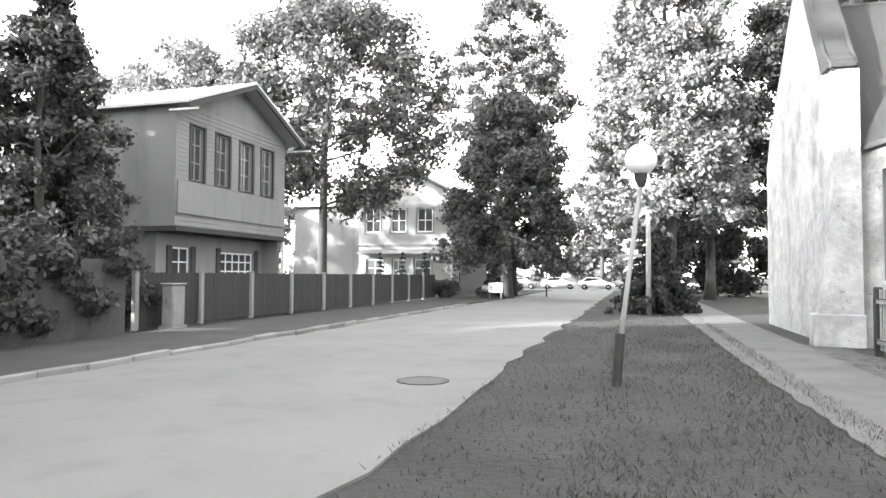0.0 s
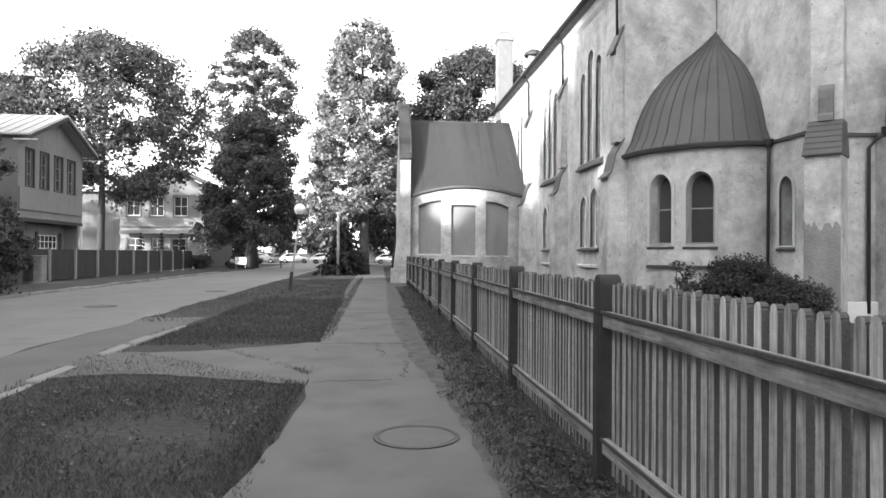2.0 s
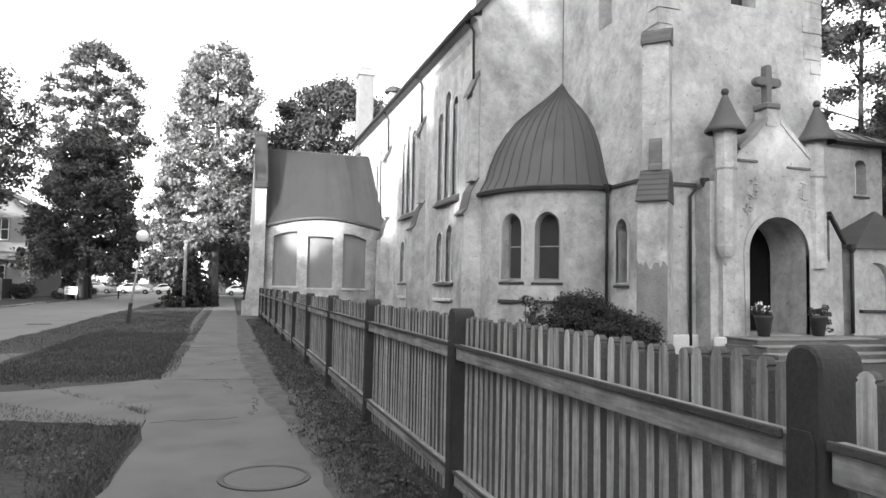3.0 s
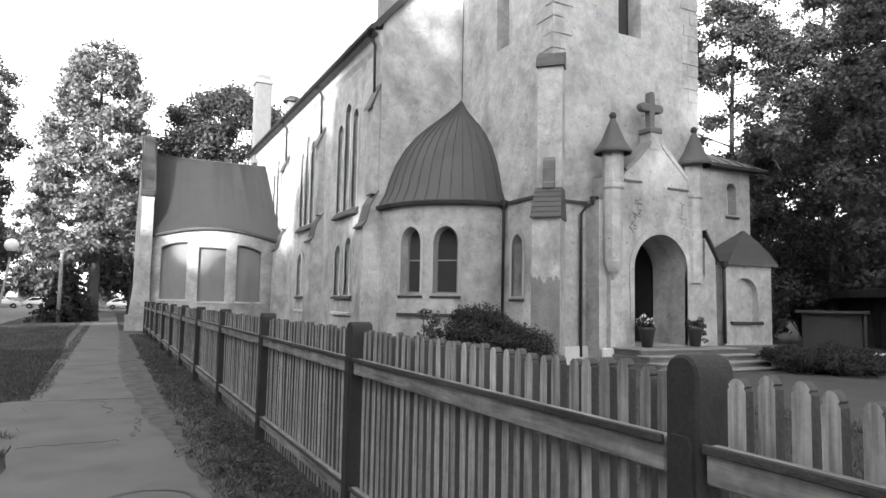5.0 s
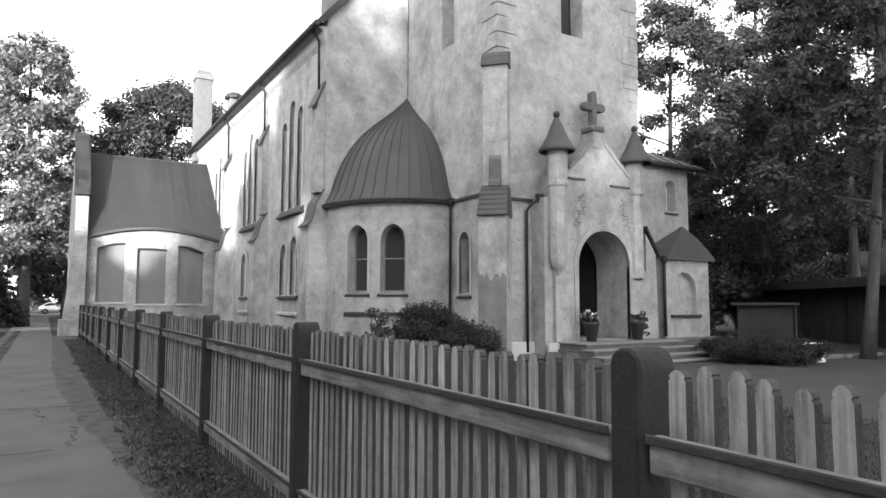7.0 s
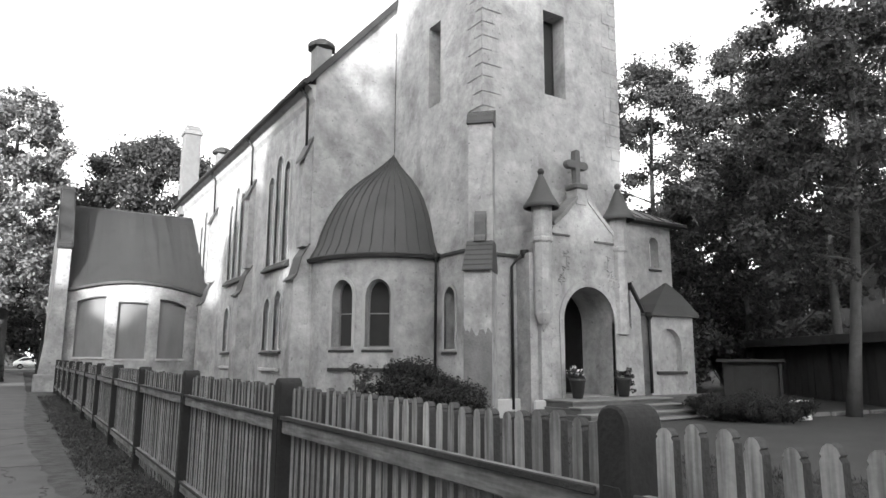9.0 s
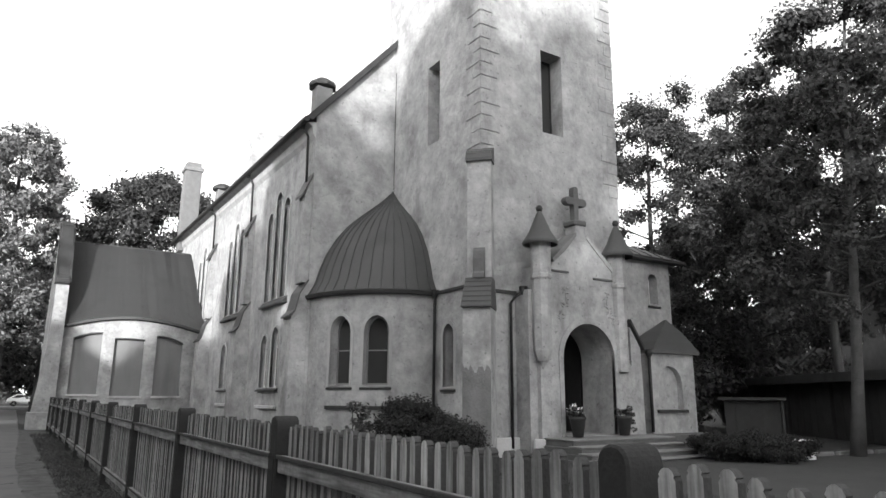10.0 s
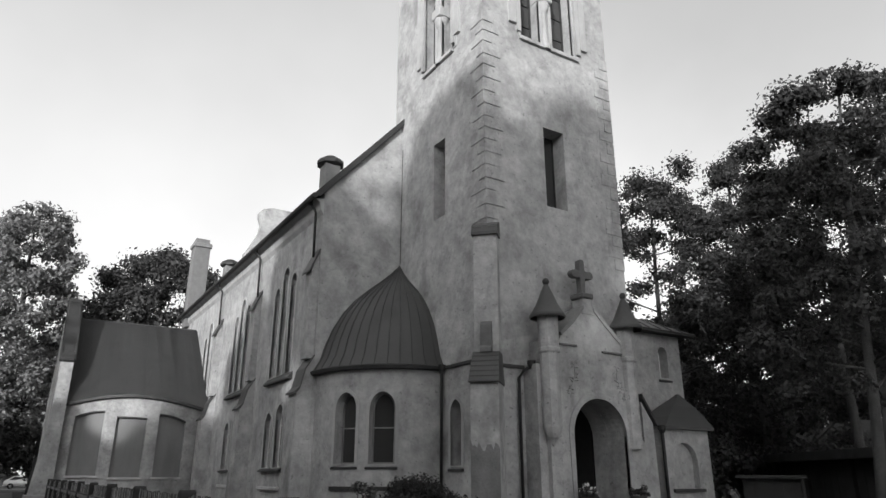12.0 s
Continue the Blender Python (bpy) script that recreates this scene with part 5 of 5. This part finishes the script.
# ---- street furniture ----
def globe_lamp(x, y, h, label, lean=0.0):
    lp = thing("street_lamp", (x, y, 0), label, "street lamp", "globe lamps along the street")
    part("pole", tube([(x, y, 0), (x + lean * 0.3, y, h * 0.3), (x + lean, y, h - 0.4)], [0.045, 0.04, 0.034], 10), M_STEEL, lp, smooth=True)
    part("base_sleeve", tube([(x, y, 0), (x + lean * 0.18, y, 0.75)], 0.07, 10), M_SHUT, lp)
    part("collar", lathe(x + lean, y, [(0.04, h - 0.5), (0.08, h - 0.42), (0.1, h - 0.3), (0.07, h - 0.28)], 12), M_SHUT, lp)
    part("globe", lathe(x + lean, y, [(0.02, h - 0.32)] + [(0.225 * math.sin(math.pi * k / 12), h - 0.1 - 0.225 * math.cos(math.pi * k / 12)) for k in range(1, 12)] + [(0.02, h + 0.126)], 20), M_LAMP, lp, "white opal glass globe", smooth=True)
    part("bracket", box(x + lean * 0.55 - 0.17, x + lean * 0.55 + 0.17, y - 0.02, y + 0.02, h * 0.55, h * 0.55 + 0.05), M_STEEL, lp)


globe_lamp(-3.44, 26.9, 3.33, "white globe street lamp on a leaning grey pole", 0.36)
globe_lamp(-9.6, 68.0, 3.6, "white globe street lamp far along the street")
pole = thing("utility_pole", (-2.63, 45.2, 0), "tall grey concrete pole beside the footpath", "pole")
part("pole", tube([(-2.63, 45.2, 0), (-2.63, 45.2, 4.1)], [0.12, 0.09], 10), M_CONC, pole, smooth=True)
part("cap", box(-2.77, -2.49, 45.06, 45.34, 4.1, 4.25, 0.02), M_STEEL, pole)


def manhole(x, y, z, r, label, category="manhole"):
    mh = thing("manhole_cover", (x, y, z), label, category)
    part("ring", lathe(x, y, [(r, z - 0.05), (r * 1.12, z - 0.05), (r * 1.12, z + 0.006), (r, z + 0.006)], 28), M_FLASH, mh)
    part("lid", lathe(x, y, [(0.01, z + 0.004), (r * 0.5, z + 0.005), (r * 0.97, z + 0.004), (r * 0.98, z - 0.03)], 28), M_PATH, mh)


manhole(0.32, 5.36, 0.034, 0.31, "round iron manhole cover sunk in the footpath")
manhole(-7.56, 19.2, 0.005, 0.38, "dark round manhole cover in the street")
manhole(-6.2, 26.5, 0.005, 0.35, "dark round manhole cover in the street")

# ---- garages and building behind the church ----
def turned(bm, ang, cx, cy):
    bmesh.ops.rotate(bm, verts=bm.verts, matrix=Matrix.Rotation(ang, 3, "Z"))
    bmesh.ops.translate(bm, verts=bm.verts, vec=(cx, cy, 0))
    return bm


GA = radians(54)
GX, GY = 29.2, 17.8
gar = thing("garage_row", (31, 17, 0), "row of low dark flat-roofed garages", "garage")
part("body", turned(box(-20, 8.0, -6, 0, -0.05, 2.1), GA, GX, GY), M_GARAGE, gar)
part("roof", turned(box(-20.4, 8.4, -6.4, 0.7, 2.14, 2.4, 0.02), GA, GX, GY), M_FLASH, gar)
part("fascia", turned(box(-20.4, 8.4, 0.702, 0.74, 2.08, 2.42, 0.008), GA, GX, GY), M_GARAGE, gar)
for i in range(7):
    d = part("garage_door", turned(box(-19.2 + i * 3.8, -16.2 + i * 3.8, 0.004, 0.06, 0.0, 1.95, 0.01), GA, GX, GY), M_SHUT, gar)
    for j in range(5):
        part("plank", turned(box(-19.15 + i * 3.8 + j * 0.58, -18.62 + i * 3.8 + j * 0.58, 0.062, 0.08, 0.05, 1.9), GA, GX, GY), M_GARAGE, d)
    part("pier", turned(box(-16.1 + i * 3.8, -15.5 + i * 3.8, 0.004, 0.16, 0.0, 2.08, 0.01), GA, GX, GY), M_GARAGE, gar)
SA = radians(-56)
shed = thing("lean_to_shed", (22.8, 15.1, 0), "low dark timber shed with flat roof", "shed")
part("body", turned(box(-0.85, 0.95, -0.8, 0.8, -0.05, 1.42), SA, 22.8, 15.1), M_GARAGE, shed)
part("roof", turned(box(-1.05, 1.15, -1.1, 1.0, 1.42, 1.52, 0.01), SA, 22.8, 15.1), M_FLASH, shed)
part("door", turned(box(-0.5, 0.4, -0.83, -0.802, 0.02, 1.3, 0.005), SA, 22.8, 15.1), M_SHUT, shed)
part("corner_post", turned(box(0.97, 1.05, -0.95, -0.87, -0.05, 1.42), SA, 22.8, 15.1), M_SHUT, shed)
apart = thing("brick_building", (45, 22, 0), "dark brick apartment house with white windows", "building")
bw = [rect(-9 + 3.2 * i, -7.8 + 3.2 * i, 1.5 + 3.1 * j, 3.1 + 3.1 * j) for i in range(6) for j in range(3)]
part("wall", turned(wall(rect(-11, 11, 0, 10.5), bw, lambda u, z, d: (u, -d, z), 0.4), GA, 43, 22), M_DKBRICK, apart)
for o in bw:
    us, zs = (o[0][0], o[1][0]), (o[0][1], o[2][1])
    w = part("window", turned(box(us[0], us[1], -0.3, -0.25, zs[0], zs[1]), GA, 43, 22), M_GLASS, apart)
    fr = bmesh.new()
    for a, b in ((us[0], us[0] + 0.1), (us[1] - 0.1, us[1]), ((us[0] + us[1]) / 2 - 0.05, (us[0] + us[1]) / 2 + 0.05)):
        box(a, b, -0.25, -0.2, zs[0], zs[1], 0, fr)
    box(us[0], us[1], -0.249, -0.201, zs[0] + 0.95, zs[0] + 1.05, 0, fr)
    part("frame", turned(fr, GA, 43, 22), M_FRAME, w)
part("roof", turned(prism([(-10, 10.4), (1, 10.4), (-4.5, 13)], "x", -11.5, 11.5), GA, 43, 22), M_FLASH, apart)
block = thing("bollard_stone", (16.85, 9.8, 0), "white painted stone block at the forecourt edge", "stone")
part("body", box(16.65, 17.05, 9.6, 10.0, -0.02, 0.5, 0.05), M_WHITE, block)
kerbf = thing("forecourt_kerb", (20, 9.5, 0), "pale kerb stones edging the forecourt lawn", "kerb", kind="structure")
for k in range(9):
    part("kerb_stone", box(17.2 + k * 0.82, 17.98 + k * 0.82, 10.2 - k * 0.1, 10.32 - k * 0.1, -0.05, 0.12, 0.02), M_KERB, kerbf)


# ---- flower pots at the door ----
def flower_pot(x, y, z, seed, label, white):
    fp = thing("flower_pot", (x, y, z), label, "flower pot", "pots beside the church door")
    part("pot", lathe(x, y, [(0.01, z), (0.13, z), (0.2, z + 0.42), (0.22, z + 0.44), (0.22, z + 0.5), (0.19, z + 0.5), (0.18, z + 0.4), (0.01, z + 0.4)], 14), M_FLASH, fp, smooth=True)
    rng = np.random.default_rng(seed)
    cs = [(x + rng.uniform(-0.2, 0.2), y + rng.uniform(-0.15, 0.15), z + rng.uniform(0.5, 0.72)) for k in range(8)]
    if not white:
        cs += [(x + 0.2, y - 0.1, z + 0.35), (x + 0.25, y - 0.1, z + 0.15)]
    fan("leaves", 500, cs, [0.1] * len(cs), 0.07, M_LEAF_DK, fp, 0.2, seed)
    if white:
        fan("blossom", 90, [(c[0], c[1], c[2] + 0.08) for c in cs], [0.1] * len(cs), 0.06, M_WHITE, fp, 0.4, seed + 1)


flower_pot(12.35, 13.05, 0.5, 71, "dark flower pot with white blossoms by the church door", True)
flower_pot(14.15, 13.15, 0.5, 72, "dark pot with trailing green plant by the church door", False)


# ---- parked car near the camera ----
def car(x, y, yaw, label, paint, far=False, name="parked_car", ln=4.2, hgt=1.45):
    cr = thing(name, (x, y, 0), label, "car")
    k = Matrix.Translation((x, y, 0)) @ Matrix.Rotation(yaw, 4, "Z")

    def put(nm, bm, m, par=None, sm=False):
        bmesh.ops.transform(bm, matrix=k, verts=bm.verts)
        return part(nm, bm, m, par or cr, smooth=sm)
    h = ln / 2
    side = [(-h, 0.35), (h - 0.25, 0.22), (h - 0.05, 0.32), (h, 0.5), (h - 0.05, 0.66), (h - 0.3, 0.78), (h - 1.05, 0.92), (h - 1.75, hgt - 0.08), (h - 2.2, hgt), (-h + 1.0, hgt - 0.02), (-h + 0.25, 1.0), (-h + 0.02, 0.85)]
    body = prism([(p[0], p[1]) for p in side], "y", -0.86, 0.86)
    for v in body.verts:
        if v.co.z > 0.95:
            v.co.y *= 0.8
        elif abs(v.co.x) > h - 0.35:
            v.co.y *= 0.9
    bmesh.ops.bevel(body, geom=[e for e in body.edges], offset=0.06, segments=2, affect="EDGES")
    put("body", body, paint, None, True)
    for s in (-1, 1):
        put("side_window", prism([(h - 1.25, 0.97), (h - 1.8, hgt - 0.13), (-h + 1.05, hgt - 0.1), (-h + 0.5, 1.0)], "y", s * 0.725 - 0.02, s * 0.725 + 0.03 * s), M_GLASS)
        put("headlight", box(h - 0.3, h - 0.06, s * 0.62 - 0.14, s * 0.62 + 0.14, 0.58, 0.72, 0.03), M_GLASS)
    put("windscreen", prism([(h - 1.12, 0.96), (h - 1.72, hgt - 0.1), (h - 1.7, hgt - 0.06), (h - 1.08, 0.98)], "y", -0.6, 0.6), M_GLASS)
    for wx in (h - 0.75, -h + 0.75):
        for s in (-1, 1):
            cy = s * 0.8
            tb = lathe(0, 0, [(0.2, -0.1), (0.29, -0.1), (0.32, -0.06), (0.32, 0.06), (0.29, 0.1), (0.2, 0.1)], 22)
            bmesh.ops.rotate(tb, verts=tb.verts, matrix=Matrix.Rotation(math.pi / 2, 3, "X"))
            bmesh.ops.translate(tb, verts=tb.verts, vec=(wx, cy, 0.32))
            wheel = put("wheel", tb, M_TYRE, None, True)
            rim = bmesh.new()
            for q in range(7):
                a = q * math.tau / 7
                tube([(wx + 0.04 * math.cos(a), cy + 0.08 * s, 0.32 + 0.04 * math.sin(a)), (wx + 0.2 * math.cos(a), cy + 0.085 * s, 0.32 + 0.2 * math.sin(a))], [0.028, 0.024], 5, rim)
            disc = lathe(0, 0, [(0.005, 0.0), (0.06, 0.0), (0.06, 0.03), (0.005, 0.035)], 12)
            bmesh.ops.rotate(disc, verts=disc.verts, matrix=Matrix.Rotation(-s * math.pi / 2, 3, "X"))
            bmesh.ops.translate(disc, verts=disc.verts, vec=(wx, cy + 0.075 * s, 0.32))
            put("hub", disc, M_ALLOY, wheel)
            put("rim", rim, M_ALLOY, wheel)
            bk = lathe(0, 0, [(0.005, 0.0), (0.2, 0.0), (0.2, 0.02), (0.005, 0.02)], 18)
            bmesh.ops.rotate(bk, verts=bk.verts, matrix=Matrix.Rotation(-s * math.pi / 2, 3, "X"))
            bmesh.ops.translate(bk, verts=bk.verts, vec=(wx, cy + 0.01 * s, 0.32))
            put("wheel_back", bk, M_SHUT, wheel)
    return cr


car(-5.05, 3.75, math.pi / 2, "dark parked car with alloy wheels at the street edge", M_CARPAINT)
for cx, cy, yaw, m, lab in ((-7.4, 97, 0, M_WHITE, "white parked car far along the street"), (-11.9, 98.5, 0, M_WHITE, "white parked car far along the street"), (-3.2, 98, 0, M_STEEL, "grey parked car far along the street"), (1.8, 97, 0, M_WHITE, "white parked car beyond the footpath"), (-16.5, 98, 0, M_STEEL, "grey parked car far along the street")):
    car(cx, cy, yaw, lab, m, True)

# ---- far tree belts that close the place ----
def belt(name, pts, h, n, size, material, seed, label):
    rng = np.random.default_rng(seed)
    cs, rs = [], []
    for (xa, ya), (xb, yb) in zip(pts, pts[1:]):
        m = int(math.hypot(xb - xa, yb - ya) / 1.6)
        for k in range(m):
            f = rng.random()
            top = h * (0.65 + 0.35 * math.sin(7 * f + seed) * math.cos(3 * f + ya))
            for q in range(4):
                cs.append((xa + (xb - xa) * f + rng.uniform(-2, 2), ya + (yb - ya) * f + rng.uniform(-2, 2), rng.uniform(0.02, 1) * top + 0.8))
                rs.append(rng.uniform(0.9, 2.0))
    ob = fan(name, n, cs, rs, size, material, None, 0.2, seed, "stuff", 0.2)
    return tagged(ob, label, "trees")


belt("far_trees", [(-70, 118), (-25, 120), (10, 118), (60, 112)], 15, 45000, 0.75, M_LEAF, 81, "band of leafy trees beyond the cross street")
belt("far_trees", [(-38, 88), (-26, 90), (-17, 88)], 11, 12000, 0.6, M_LEAF_DK, 84, "dark trees behind the pale house")
belt("far_trees", [(-60, 20), (-45, 40), (-42, 70)], 12, 16000, 0.6, M_LEAF_DK, 82, "dark trees behind the houses")
belt("far_trees", [(-3.5, 76), (3, 74), (10, 72)], 9, 16000, 0.4, M_LEAF_DK, 84, "dark trees beyond the end of the footpath")
belt("far_trees", [(75, -20), (62, 12), (52, 38), (40, 52)], 16, 75000, 0.6, M_LEAF_DK, 83, "dark trees behind the garages")

# ---- grass, weeds and cracks near the footpath ----
def blades(name, n, x0, x1, y0, y1, z, h, material, seed, label, keep=None):
    rng = np.random.default_rng(seed)
    y = y0 + (y1 - y0) * rng.random(n) ** 1.6
    x = x0 + (x1 - x0) * rng.random(n)
    dens = np.array([noise.noise((a * 0.9, b * 0.6, seed)) for a, b in zip(x, y)])
    ok = dens > rng.uniform(-0.7, 0.25, n)
    if keep is not None:
        ok &= keep(x, y)
    x, y = x[ok], y[ok]
    n = len(x)
    a = rng.random(n) * math.tau
    hh = h * (0.4 + 1.0 * rng.random(n))
    w = 0.005 + 0.004 * rng.random(n)
    lean = rng.normal(size=(n, 2)) * 0.55
    zz = np.full(n, z)
    p0 = np.stack([x - np.cos(a) * w, y - np.sin(a) * w, zz], 1)
    p1 = np.stack([x + np.cos(a) * w, y + np.sin(a) * w, zz], 1)
    p2 = np.stack([x + lean[:, 0] * hh, y + lean[:, 1] * hh, zz + hh], 1)
    ob = raw(name, np.stack([p0, p1, p2], 1).reshape(-1, 3), 3, material, None, "stuff")
    return tagged(ob, label, "grass")


off_path = lambda x, y: ~((y > 7.72 - 0.95 * (x + 0.85)) & (y < 11.12)) | (np.sin(x * 3 + y * 2) > 0.97)
blades("grass", 110000, -3.8, -0.86, 1.5, 22, -0.005, 0.05, M_BLADE, 91, "short patchy grass on the verge", off_path)
blades("grass", 40000, -3.7, -0.8, 12, 60, -0.005, 0.07, M_BLADE, 92, "short grass along the footpath")
blades("grass", 14000, -1.06, -0.8, 1.0, 40, 0.0, 0.06, M_BLADE, 93, "grass creeping over the footpath edge", off_path)
blades("grass", 12000, -5.3, -3.7, 3, 40, -0.01, 0.05, M_BLADE, 94, "thin grass in the street edge", lambda x, y: (np.abs(x + 3.95) < 0.15) | (y > 15))
blades("grass", 50000, 0.8, 2.6, 0.5, 30, 0.0, 0.08, M_BLADE, 95, "rough grass along the fence foot")
blades("grass", 30000, 2.0, 9.0, 2, 14, 0.03, 0.08, M_BLADE, 96, "lawn inside the church fence")
rng = np.random.default_rng(97)
cs = [(1.42 - abs(rng.normal()) * 0.24, 0.4 + 24 * rng.random() ** 1.5, 0.01 + 0.06 * rng.random()) for k in range(620)]
tagged(fan("weeds", 42000, cs, [0.09 + 0.05 * rng.random() for k in cs], 0.032, M_WEED, None, 0.6, 97, "stuff", 0.2), "low leafy weeds at the fence foot", "weeds")
cs = [(-3.6 + 2.6 * rng.random(), 2 + 12 * rng.random(), 0.02) for k in range(200)]
cs = [c for c in cs if not 7.5 < c[1] < 11.3]
tagged(fan("clover", 7000, cs, [0.1 + 0.1 * rng.random() for k in cs], 0.03, M_WEED, None, 0.9, 98, "stuff", 0.1), "flat clover patches in the verge", "weeds")
rng = random.Random(99)
for x, y, dx, dy, n, sc in ((-0.72, 7.75, 0.9, 0.05, 18, 0.05), (-0.9, 11.05, 1.3, -0.1, 26, 0.05), (0.3, 7.9, 0.12, 1.3, 18, 0.06), (0.1, 9.6, -0.1, 1.2, 14, 0.06), (-0.9, 16.5, 1.1, 0.2, 20, 0.05), (-0.95, 21, 1.2, -0.1, 20, 0.05), (-0.3, 13.0, 0.5, 0.9, 14, 0.07)):
    pts = [(x + dx * i / n + rng.uniform(-sc, sc), y + dy * i / n + rng.uniform(-sc, sc), 0.031) for i in range(n + 1)]
    bm = bmesh.new()
    for (xa, ya, za), (xb, yb, zb) in zip(pts, pts[1:]):
        w = rng.uniform(0.002, 0.008)
        tx, ty = (0, w) if abs(dx) > abs(dy) else (w, 0)
        vs = [bm.verts.new(v) for v in ((xa - tx, ya - ty, za), (xa + tx, ya + ty, za), (xb + tx, yb + ty, zb), (xb - tx, yb - ty, zb), (xa, ya, za + 0.003), (xb, yb, zb + 0.003))]
        bm.faces.new((vs[0], vs[4], vs[5], vs[3]))
        bm.faces.new((vs[4], vs[1], vs[2], vs[5]))
    tagged(part("pavement_crack", bm, M_DARK, None), "dark ragged crack in the asphalt footpath", "crack", kind="structure")
